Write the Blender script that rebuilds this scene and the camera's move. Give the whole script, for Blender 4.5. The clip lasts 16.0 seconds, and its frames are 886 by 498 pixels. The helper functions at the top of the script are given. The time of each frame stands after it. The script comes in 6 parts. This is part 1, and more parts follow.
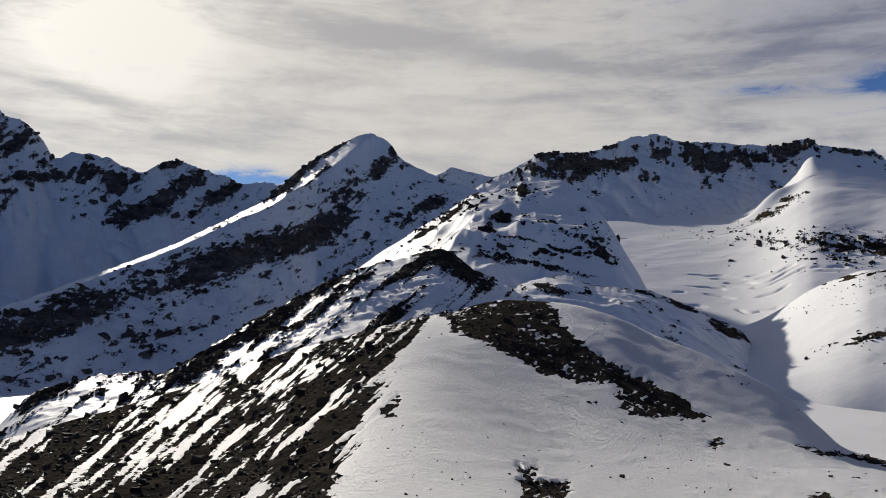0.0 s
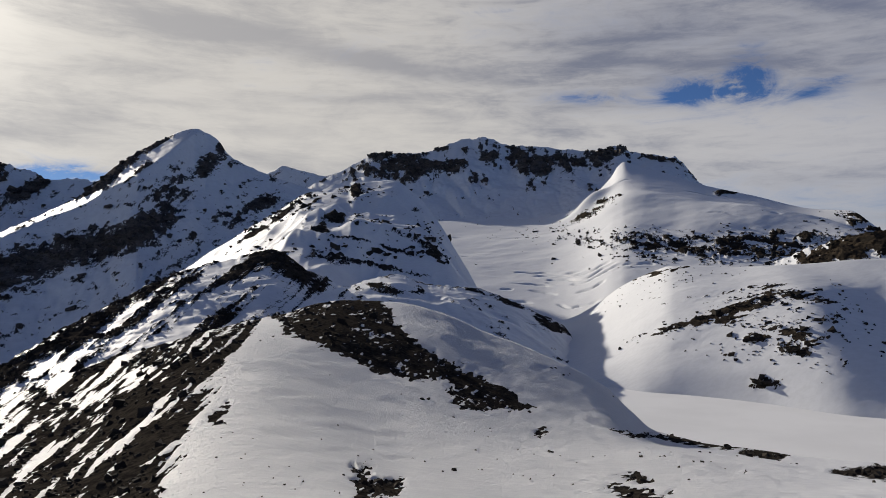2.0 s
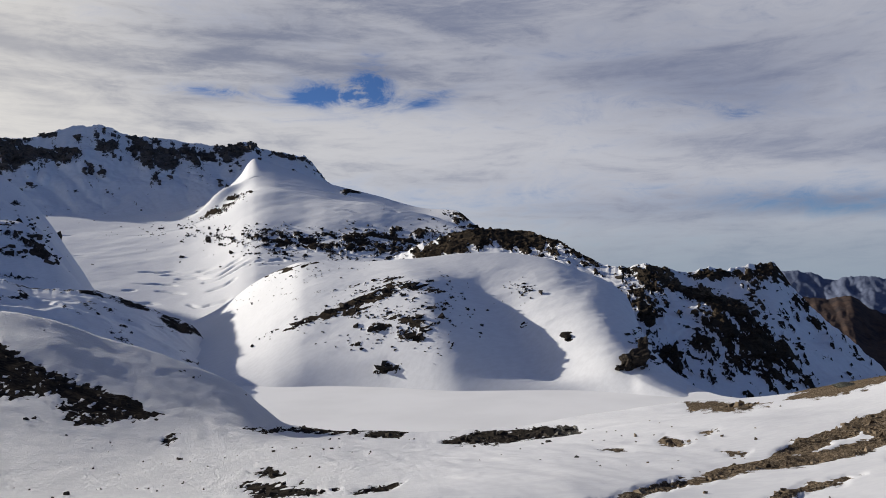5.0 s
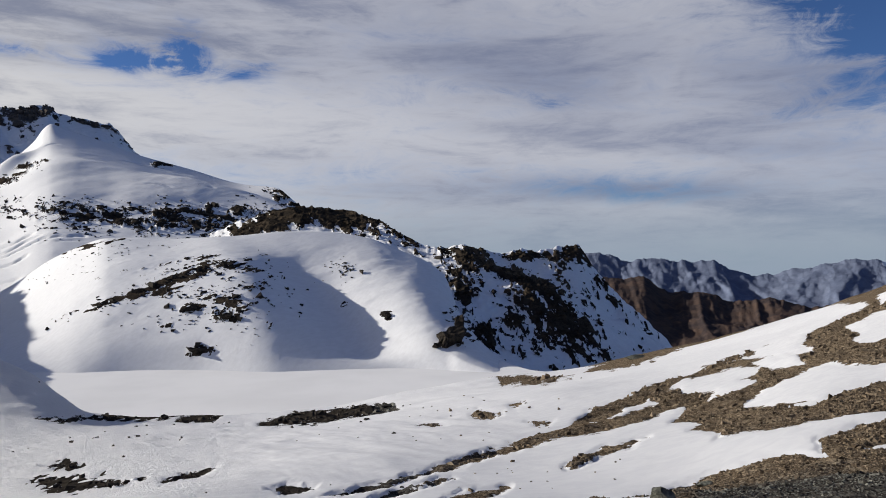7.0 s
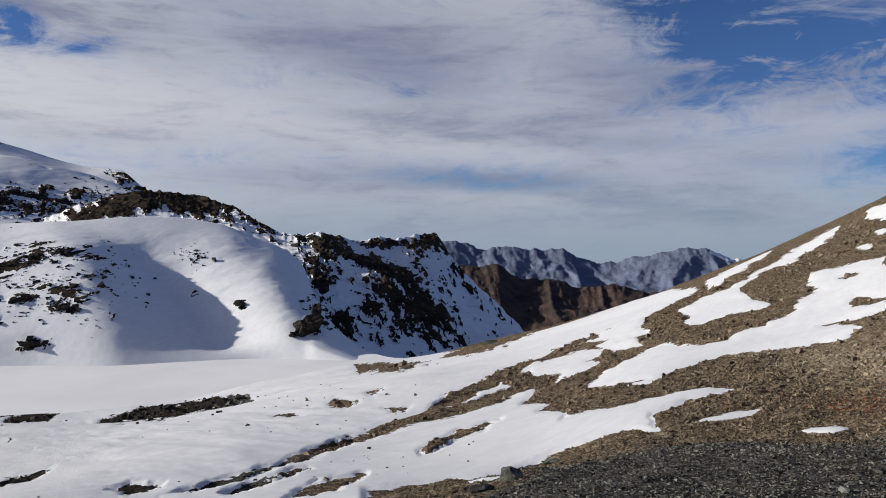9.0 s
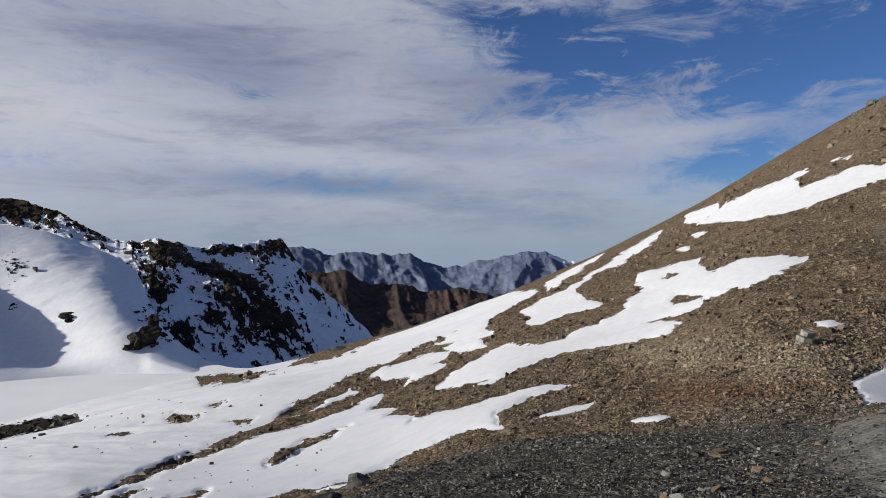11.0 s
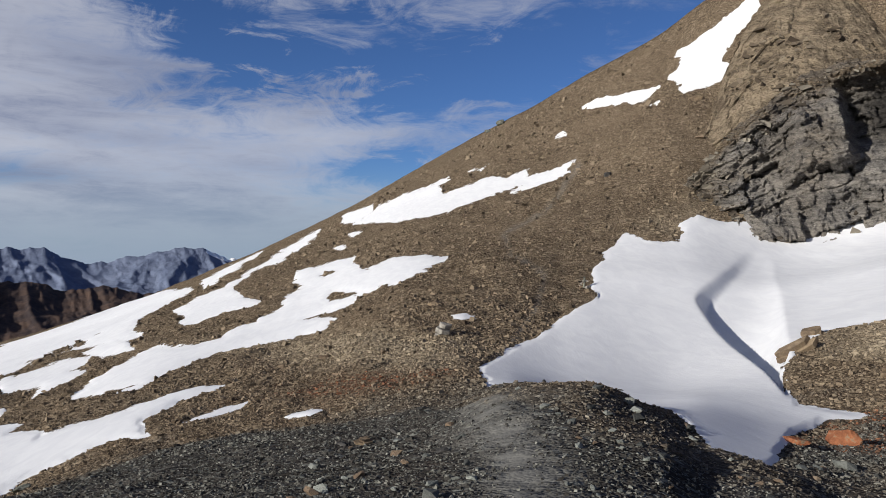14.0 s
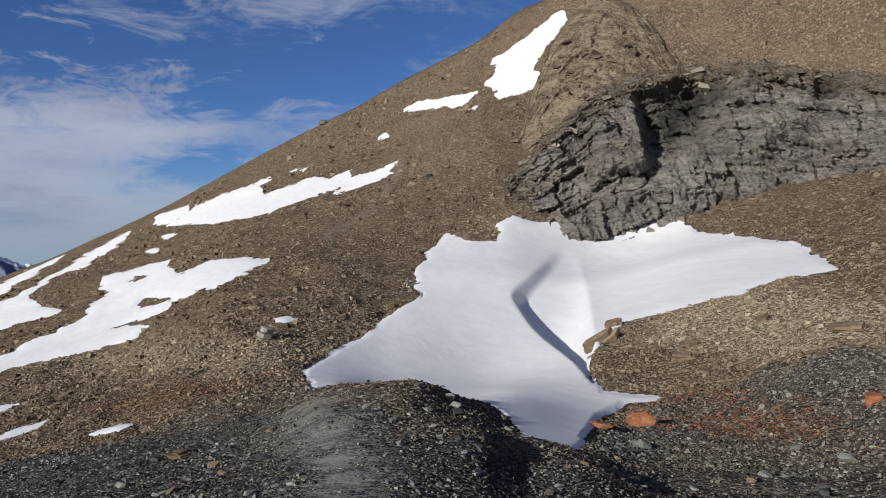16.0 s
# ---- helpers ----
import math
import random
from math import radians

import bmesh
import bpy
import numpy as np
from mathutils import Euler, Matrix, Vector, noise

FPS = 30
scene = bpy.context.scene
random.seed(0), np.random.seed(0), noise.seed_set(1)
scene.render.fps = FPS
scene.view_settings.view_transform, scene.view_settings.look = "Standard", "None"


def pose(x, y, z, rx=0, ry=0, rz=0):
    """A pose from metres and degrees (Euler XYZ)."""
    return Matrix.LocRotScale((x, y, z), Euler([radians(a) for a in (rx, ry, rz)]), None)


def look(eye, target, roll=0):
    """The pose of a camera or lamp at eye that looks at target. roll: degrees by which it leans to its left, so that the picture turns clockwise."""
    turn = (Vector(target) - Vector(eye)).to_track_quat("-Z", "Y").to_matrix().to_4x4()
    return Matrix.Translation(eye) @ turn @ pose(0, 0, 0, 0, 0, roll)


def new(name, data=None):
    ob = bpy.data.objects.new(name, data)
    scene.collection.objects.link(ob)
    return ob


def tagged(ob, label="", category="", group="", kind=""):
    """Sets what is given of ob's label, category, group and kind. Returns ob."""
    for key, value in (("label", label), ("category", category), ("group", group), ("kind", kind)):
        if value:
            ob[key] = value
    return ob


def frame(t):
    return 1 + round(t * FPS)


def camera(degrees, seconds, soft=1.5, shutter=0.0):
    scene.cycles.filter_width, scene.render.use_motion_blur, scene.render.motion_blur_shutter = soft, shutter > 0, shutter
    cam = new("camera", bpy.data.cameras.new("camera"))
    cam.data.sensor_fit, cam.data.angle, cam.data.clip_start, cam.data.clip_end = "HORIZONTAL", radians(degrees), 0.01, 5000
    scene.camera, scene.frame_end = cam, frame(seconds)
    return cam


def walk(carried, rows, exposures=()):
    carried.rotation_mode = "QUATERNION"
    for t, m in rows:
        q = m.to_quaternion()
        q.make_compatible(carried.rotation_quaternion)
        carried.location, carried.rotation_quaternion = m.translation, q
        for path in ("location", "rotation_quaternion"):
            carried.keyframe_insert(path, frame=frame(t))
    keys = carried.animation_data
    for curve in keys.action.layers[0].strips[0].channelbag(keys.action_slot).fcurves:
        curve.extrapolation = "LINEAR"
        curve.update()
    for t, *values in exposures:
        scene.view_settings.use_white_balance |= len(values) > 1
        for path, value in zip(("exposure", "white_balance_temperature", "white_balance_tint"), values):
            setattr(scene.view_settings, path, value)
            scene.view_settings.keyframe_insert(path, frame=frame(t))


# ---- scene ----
# The camera: held at arm's length by someone who turns on the spot on a stony ridge.
cam = camera(60.49, 16.0, 0.9)
EYE, ARM = 1.6, 0.32
ROWS = [  # seconds, yaw, pitch, roll
    (0.0, -0.00, 2.20, -1.20),
    (0.5, -2.13, 2.22, -0.99),
    (1.0, -5.27, 2.28, -0.78),
    (1.5, -8.64, 2.32, -0.51),
    (2.0, -12.46, 2.36, -0.37),
    (2.5, -17.47, 2.62, -0.17),
    (3.0, -23.33, 2.87, 0.20),
    (3.5, -28.39, 2.86, 0.66),
    (4.0, -32.83, 2.61, 0.96),
    (6.5, -49.13, 0.60, 0.99),
    (7.0, -53.08, 0.14, 0.68),
    (7.5, -56.48, -0.22, 0.47),
    (8.0, -59.16, -0.51, 0.26),
    (10.5, -71.59, -0.82, 0.83),
    (11.0, -75.18, -0.60, 0.78),
    (11.5, -79.41, -0.42, 0.81),
    (12.0, -83.97, -0.39, 0.81),
    (12.5, -88.33, -0.50, 0.61),
    (13.0, -92.49, -0.50, 0.14),
    (13.5, -96.44, -0.66, -0.23),
    (14.0, -100.38, -0.84, -0.52),
    (14.5, -104.31, -0.97, -0.41),
    (15.0, -108.14, -0.94, -0.36),
    (15.5, -111.39, -0.85, -0.28),
    (16.0, -113.57, -0.71, -0.04),
]


def held(yaw, pitch, roll):
    a = radians(-yaw)
    return pose(ARM * math.sin(a), ARM * math.cos(a), EYE, 90 + pitch, roll, yaw)


walk(cam, [(t, held(yaw, pitch, roll)) for t, yaw, pitch, roll in ROWS],
     exposures=[(0.0, -0.28, 6700, 10), (3.0, -0.34, 6650, 10), (4.0, -0.16, 6600, 10), (7.0, 0.0, 6500, 10), (11.0, 0.0, 6350, 10), (12.5, 0.02, 6350, 10), (13.5, 0.09, 6350, 10), (14.2, 0.09, 6320, 10), (16.0, 0.04, 6250, 10)])

# ---- sky and sun ----
SUN_AZ, SUN_EL = -23.5, 18.0   # degrees clockwise from +y, degrees above the level


def heading(az, el=0.0):
    a, e = radians(az), radians(el)
    return Vector((math.sin(a) * math.cos(e), math.cos(a) * math.cos(e), math.sin(e)))


sun = new("sun", bpy.data.lights.new("sun", "SUN"))
sun.data.energy, sun.data.angle, sun.data.color = 5.8, radians(0.6), (1.0, 0.93, 0.82)
sun.matrix_world = look((0, 0, 0), -heading(SUN_AZ, SUN_EL))


class Nodes:
    """Short hand for building node trees."""

    def __init__(self, tree):
        self.tree = tree
        tree.nodes.clear()

    def add(self, kind, operation=""):
        node = self.tree.nodes.new(kind)
        if operation:
            node.operation = operation
        return node

    def put(self, value, socket):
        if isinstance(value, bpy.types.NodeSocket):
            self.tree.links.new(value, socket)
        else:
            socket.default_value = value

    def math(self, op, a, b=0.0, c=0.0, clamp=False):
        n = self.add("ShaderNodeMath", op)
        n.use_clamp = clamp
        for v, s in zip((a, b, c), n.inputs):
            self.put(v, s)
        return n.outputs[0]

    def ramp(self, v, a, b, lo=0.0, hi=1.0, smooth=True):
        n = self.add("ShaderNodeMapRange")
        n.interpolation_type = "SMOOTHSTEP" if smooth else "LINEAR"
        for x, s in zip((v, a, b, lo, hi), n.inputs):
            self.put(x, s)
        return n.outputs[0]

    def mix(self, f, a, b):
        n = self.add("ShaderNodeMix")
        n.data_type = "RGBA"
        self.put(f, n.inputs[0]), self.put(a, n.inputs[6]), self.put(b, n.inputs[7])
        return n.outputs[2]

    def noise(self, vec, scale, detail=4.0, rough=0.55, warp=0.0):
        n = self.add("ShaderNodeTexNoise")
        self.put(vec, n.inputs["Vector"])
        n.inputs["Scale"].default_value, n.inputs["Detail"].default_value = scale, detail
        n.inputs["Roughness"].default_value, n.inputs["Distortion"].default_value = rough, warp
        return n.outputs["Fac"]

    def mapped(self, vec, scale=(1, 1, 1), turn=(0, 0, 0)):
        n = self.add("ShaderNodeMapping")
        self.put(vec, n.inputs["Vector"])
        n.inputs["Scale"].default_value, n.inputs["Rotation"].default_value = scale, turn
        return n.outputs[0]

    def attr(self, name):
        n = self.add("ShaderNodeAttribute")
        n.attribute_name = name
        return n.outputs["Fac"]


CLOUD_LIGHT, CLOUD_DARK = (0.57, 0.575, 0.615, 1), (0.205, 0.230, 0.325, 1)
CLOUD_WARM, CLOUD_GREY = (0.80, 0.77, 0.71, 1), (0.28, 0.29, 0.335, 1)
world = bpy.data.worlds.new("sky")
scene.world = world
world.use_nodes = True
W = Nodes(world.node_tree)
sky = W.add("ShaderNodeTexSky")
sky.sky_type, sky.sun_disc, sky.sun_elevation, sky.sun_rotation = "NISHITA", False, radians(SUN_EL), radians(SUN_AZ)
sky.altitude, sky.air_density, sky.dust_density, sky.ozone_density = 2900.0, 1.0, 0.6, 2.5
way = W.add("ShaderNodeTexCoord").outputs["Generated"]
sep = W.add("ShaderNodeSeparateXYZ")
W.put(way, sep.inputs[0])
low = W.add("ShaderNodeVectorMath", "MULTIPLY")   # cloud banks lie in long level streaks
W.put(way, low.inputs[0])
low.inputs[1].default_value = (1.0, 1.0, 6.0)
banks = W.noise(W.mapped(low.outputs[0], (1, 1, 1), (radians(3), radians(-5), 0)), 2.3, 4.0, 0.5, 0.35)
streak = W.noise(W.mapped(low.outputs[0], (1, 1, 0.8), (radians(5), radians(-8), 0)), 5.5, 6.0, 0.58, 0.6)
tuft = W.noise(W.mapped(way, (1, 1, 2.6), (radians(8), radians(-14), 0)), 11.0, 8.0, 0.68, 1.4)
fibre = W.noise(W.mapped(way, (1, 1, 7.0), (radians(6), radians(-10), 0)), 13.0, 8.0, 0.70, 0.9)


def near_way(az, el, inner, outer):
    """1 towards a direction, fading to 0 between two angles from it."""
    n = W.add("ShaderNodeVectorMath", "DOT_PRODUCT")
    W.put(way, n.inputs[0])
    n.inputs[1].default_value = heading(az, el)
    return W.ramp(n.outputs["Value"], math.cos(radians(outer)), math.cos(radians(inner)))


bearing = W.math("DEGREES", W.math("ARCTAN2", sep.outputs[0], sep.outputs[1]))
height = W.math("DEGREES", W.math("ARCSINE", sep.outputs[2]))


def bank(az, el, wide, tall, lean):
    """A soft long bank in the sky, 1 at its middle."""
    c, t = math.cos(radians(lean)), math.sin(radians(lean))
    u, v = W.math("SUBTRACT", bearing, az), W.math("SUBTRACT", height, el)
    p = W.math("ADD", W.math("MULTIPLY", u, c / wide), W.math("MULTIPLY", v, t / wide))
    q = W.math("SUBTRACT", W.math("MULTIPLY", v, c / tall), W.math("MULTIPLY", u, t / tall))
    return W.math("EXPONENT", W.math("MULTIPLY", W.math("ADD", W.math("MULTIPLY", p, p), W.math("MULTIPLY", q, q)), -1.0))


def banks_of(rows):
    total = 0.0
    for az, el, wide, tall, lean, weight in rows:
        total = W.math("ADD", total, W.math("MULTIPLY", bank(az, el, wide, tall, lean), weight))
    return total


# gaps in the cloud sheet, where the blue shows
gaps = banks_of([(34.6, 14.5, 1.8, 1.5, 0, 0.40), (32.2, 13.4, 3.4, 0.8, -3, 0.34), (23.0, 13.4, 2.8, 0.5, 0, 0.30), (39.0, 13.2, 2.5, 0.6, 8, 0.28), (30.5, 14.2, 2.5, 0.8, 0, 0.10),
                 (-14.8, 6.9, 3.6, 0.7, 3, 0.55), (29.0, 12.9, 3.0, 0.4, 0, 0.16), (67.0, 4.2, 7.0, 0.9, -4, 0.15), (61.8, 10.7, 2.2, 0.5, 0, 0.14), (57.0, 11.8, 4.0, 0.6, -8, 0.08),
                 (86.0, 11.6, 6.0, 2.2, 12, 0.34), (95.0, 11.5, 9.0, 2.0, 2, 0.40), (84.0, 14.5, 6.0, 1.8, -10, 0.30), (104.0, 12.5, 7.0, 2.8, 8, 0.40), (97.0, 5.6, 4.0, 1.4, 8, 0.34), (93.0, 16.5, 8.0, 1.2, -4, 0.22),
                 (80.0, 16.0, 5.0, 1.5, -15, 0.16), (78.0, 9.2, 3.5, 0.8, 10, 0.12), (92.0, 8.5, 4.0, 0.5, 4, 0.10)])
# darker undersides of the thicker banks
gloom = banks_of([(56.0, 17.0, 9.0, 3.0, -6, 0.12), (-3.0, 17.0, 11.0, 1.1, -4, 0.9), (4.0, 13.3, 7.0, 0.5, 2, 0.6), (-25.7, 12.0, 4.0, 0.6, -8, 1.0), (-12.0, 14.8, 6.0, 0.5, 0, 0.35), (27.0, 17.5, 9.0, 2.5, 0, 0.5), (12.0, 15.3, 6.0, 0.7, -6, 0.45),
                  (50.0, 15.0, 10.0, 2.5, -6, 0.35), (52.0, 4.5, 9.0, 1.0, -3, 0.35), (67.0, 4.2, 9.0, 1.0, -4, 0.75), (60.0, 12.5, 7.0, 1.3, -12, 0.35), (76.0, 6.8, 8.0, 0.7, -3, 0.4), (88.0, 5.0, 6.0, 0.6, 0, 0.3),
                  (5.5, 16.4, 5.0, 0.8, -10, 0.7), (-8.0, 12.4, 4.0, 0.35, -3, 0.5), (-2.0, 9.0, 5.0, 0.4, 0, 0.35), (-18.0, 9.5, 5.0, 0.4, 0, 0.3), (64.0, 13.0, 9.0, 2.5, -10, 0.45), (76.0, 12.0, 7.0, 2.0, -8, 0.5), (60.0, 8.8, 7.0, 0.7, -4, 0.3)])
# paler, thicker cloud low in the sky
pale = banks_of([(13.0, 10.0, 18.0, 2.0, 0, 0.8), (40.0, 9.5, 14.0, 2.0, -3, 0.8), (62.0, 7.2, 9.0, 0.9, -5, 0.5), (75.0, 2.6, 12.0, 0.7, -3, 0.5), (92.0, 8.0, 7.0, 1.6, -4, 0.5), (70.0, 12.0, 6.0, 2.0, -12, 0.4), (104.0, 16.5, 5.0, 1.0, 0, 0.4)])
body = W.math("ADD", W.math("MULTIPLY", banks, 0.30), W.math("ADD", W.math("MULTIPLY", streak, 0.30), W.math("ADD", W.math("MULTIPLY", tuft, 0.25), W.math("MULTIPLY", fibre, 0.15))))
body = W.math("ADD", W.math("MULTIPLY", W.math("SUBTRACT", body, 0.5), 1.5), 0.5)
gaps = W.math("MULTIPLY", gaps, W.ramp(W.math("ADD", W.math("MULTIPLY", streak, 0.45), W.math("MULTIPLY", tuft, 0.55)), 0.38, 0.62, 1.7, 0.30, smooth=False))
gaps = W.math("SUBTRACT", gaps, W.math("MULTIPLY", pale, 0.10))
# the cloud sheet ends overhead and behind, where the sky is clear
high = W.math("MULTIPLY", W.ramp(sep.outputs[2], 0.34, 0.60), 0.33)
clear = W.math("MULTIPLY", near_way(165, 20, 15, 85), 0.40)
thick = W.math("SUBTRACT", W.math("SUBTRACT", W.math("ADD", body, 0.13), gaps), W.math("MAXIMUM", high, clear))
mask = W.ramp(W.math("ADD", thick, W.math("MULTIPLY", near_way(SUN_AZ, 8, 15, 50), 0.12)), 0.22, 0.68)
shade = W.math("ADD", W.math("ADD", W.math("MULTIPLY", banks, 0.34), W.math("ADD", W.math("MULTIPLY", streak, 0.36), W.math("ADD", W.math("MULTIPLY", tuft, 0.14), W.math("MULTIPLY", fibre, 0.16)))), -0.50)
shade = W.math("ADD", W.math("MULTIPLY", shade, W.ramp(bearing, 30, 60, 6.4, 4.6)), W.math("ADD", 0.38, W.math("SUBTRACT", W.math("MULTIPLY", gloom, 0.85), W.math("MULTIPLY", pale, 0.36))))
shade = W.ramp(shade, -0.22, 1.32)
toward = W.add("ShaderNodeVectorMath", "DOT_PRODUCT")
W.put(way, toward.inputs[0])
toward.inputs[1].default_value = heading(SUN_AZ, SUN_EL)
facing = W.math("MAXIMUM", toward.outputs["Value"], 0.0)
glow = W.math("ADD", W.math("MULTIPLY", W.math("POWER", facing, 130.0), 1.15), W.math("MULTIPLY", W.math("POWER", facing, 14.0), 0.30))
glow = W.math("MULTIPLY", glow, W.math("SUBTRACT", 1.2, W.math("MULTIPLY", shade, 0.75)), clamp=True)
cloud = W.mix(shade, CLOUD_LIGHT, CLOUD_DARK)
cloud = W.mix(W.math("MULTIPLY", near_way(SUN_AZ, 0, 10, 75), 0.75), cloud, W.mix(shade, CLOUD_WARM, CLOUD_GREY))
cloud = W.mix(glow, cloud, (1.35, 1.30, 1.20, 1))
haze = W.ramp(sep.outputs[2], 0.10, -0.03, 0.0, 0.85)
blue = W.add("ShaderNodeVectorMath", "MULTIPLY")
W.put(sky.outputs[0], blue.inputs[0])
blue.inputs[1].default_value = (0.041, 0.054, 0.077)
cloud = W.mix(W.math("MULTIPLY", near_way(-6, 7, 4, 30), 0.42), cloud, (0.86, 0.82, 0.74, 1))   # the low cloud under the sun is lit through
deep = W.mix(W.ramp(sep.outputs[2], 0.30, 0.85), (1, 1, 1, 1), (0.74, 0.80, 0.90, 1))   # the thin high air darkens overhead
deeper = W.add("ShaderNodeVectorMath", "MULTIPLY")
W.put(blue.outputs[0], deeper.inputs[0]), W.put(deep, deeper.inputs[1])
air = W.mix(W.math("MULTIPLY", mask, W.ramp(bearing, 55, 90, 0.92, 0.80)), deeper.outputs[0], cloud)
air = W.mix(haze, air, W.mix(near_way(SUN_AZ, 5, 15, 80), (0.26, 0.33, 0.42, 1), (0.62, 0.58, 0.50, 1)))
back = W.add("ShaderNodeBackground")
W.put(air, back.inputs["Color"])
out = W.add("ShaderNodeOutputWorld")
W.put(back.outputs[0], out.inputs["Surface"])

# ---- materials ----
def material(name):
    m = bpy.data.materials.new(name)
    m.use_nodes = True
    return m, Nodes(m.node_tree)


def finish(N, colour, rough, height=None, strength=0.5, distance=0.1, metal=0.0, gloss=0.05):
    b = N.add("ShaderNodeBsdfPrincipled")
    N.put(colour, b.inputs["Base Color"]), N.put(rough, b.inputs["Roughness"]), N.put(metal, b.inputs["Metallic"])
    N.put(gloss, b.inputs["Specular IOR Level"])
    if height is not None:
        bump = N.add("ShaderNodeBump")
        N.put(height, bump.inputs["Height"])
        bump.inputs["Strength"].default_value, bump.inputs["Distance"].default_value = strength, distance
        N.put(bump.outputs[0], b.inputs["Normal"])
    o = N.add("ShaderNodeOutputMaterial")
    N.put(b.outputs[0], o.inputs["Surface"])
    return b


def snow_and_rock(name, size, light, dark, ragged=0.25, edge=0.03, bump=0.4, beds=2.2, snow=(0.80, 0.82, 0.85, 1)):
    """Snow lying on rock: the mesh says where the snow lies (attribute snow, above 0), the grain breaks up its edge.
    size: the length in metres of the rock's main grain."""
    m, N = material(name)
    p = N.add("ShaderNodeTexCoord").outputs["Object"]
    flat = p
    p = N.mapped(p, (1.0, 1.0, beds), (radians(12), radians(-8), 0))   # beds lie nearly level
    coarse, fine = N.noise(p, 1.0 / size, 6.0, 0.6), N.noise(p, 6.0 / size, 5.0, 0.65)
    tiny = N.noise(p, 22.0 / size, 4.0, 0.65)
    grains = N.math("ADD", N.math("MULTIPLY", coarse, 0.28), N.math("ADD", N.math("MULTIPLY", fine, 0.40), N.math("MULTIPLY", tiny, 0.32)))
    lay = N.math("ADD", N.attr("snow"), N.math("MULTIPLY", N.math("SUBTRACT", grains, 0.5), ragged * 2))
    cover = N.ramp(lay, -edge, edge)
    rock = N.mix(N.ramp(coarse, 0.35, 0.65), dark, light)
    rock = N.mix(N.ramp(fine, 0.50, 0.75), rock, [c * 0.45 for c in dark[:3]] + [1])
    rock = N.mix(N.math("MULTIPLY", N.attr("warm"), N.ramp(coarse, 0.35, 0.6, 0.5, 1.0)), rock, N.mix(N.ramp(fine, 0.4, 0.62), (0.20, 0.155, 0.105, 1), (0.085, 0.066, 0.048, 1)))
    seam = N.noise(N.mapped(flat, (1.0, 1.0, 2.2), (radians(14), radians(-10), 0)), 4.5 / size, 6.0, 0.65, 0.4)   # thin dark seams between the beds
    rock = N.mix(N.ramp(seam, 0.54, 0.60, 0.0, 0.4), rock, [c * 0.35 for c in dark[:3]] + [1])
    rock = N.mix(N.ramp(tiny, 0.52, 0.64, 0.0, 0.5), rock, [c * 0.4 for c in dark[:3]] + [1])
    rock = N.mix(N.ramp(tiny, 0.44, 0.32, 0.0, 0.5), rock, [c * 1.5 for c in light[:3]] + [1])
    # shade of deep recesses, laid into the rock's colour
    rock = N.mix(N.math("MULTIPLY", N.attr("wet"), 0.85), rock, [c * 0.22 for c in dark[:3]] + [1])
    drift = N.noise(N.mapped(p, (1.0, 2.6, 1.0), (0, 0, radians(25))), 0.7 / size * 3, 5.0, 0.55)
    white = N.mix(N.ramp(drift, 0.3, 0.7), snow, [c * 0.93 for c in snow[:3]] + [1])
    height = N.math("ADD", N.math("MULTIPLY", N.math("SUBTRACT", 1.0, cover), N.math("ADD", N.math("SUBTRACT", coarse, N.math("MULTIPLY", seam, 0.7)), N.math("ADD", fine, N.math("MULTIPLY", tiny, 0.35)))), N.math("MULTIPLY", N.math("MULTIPLY", drift, 0.09), cover))
    finish(N, N.mix(cover, rock, white), N.ramp(cover, 0, 1, 1.0, 0.6), height, bump, size * 0.25, gloss=N.ramp(cover, 0, 1, 0.0, 0.15))
    return m


HILL_SNOW = (0.71, 0.725, 0.75, 1)


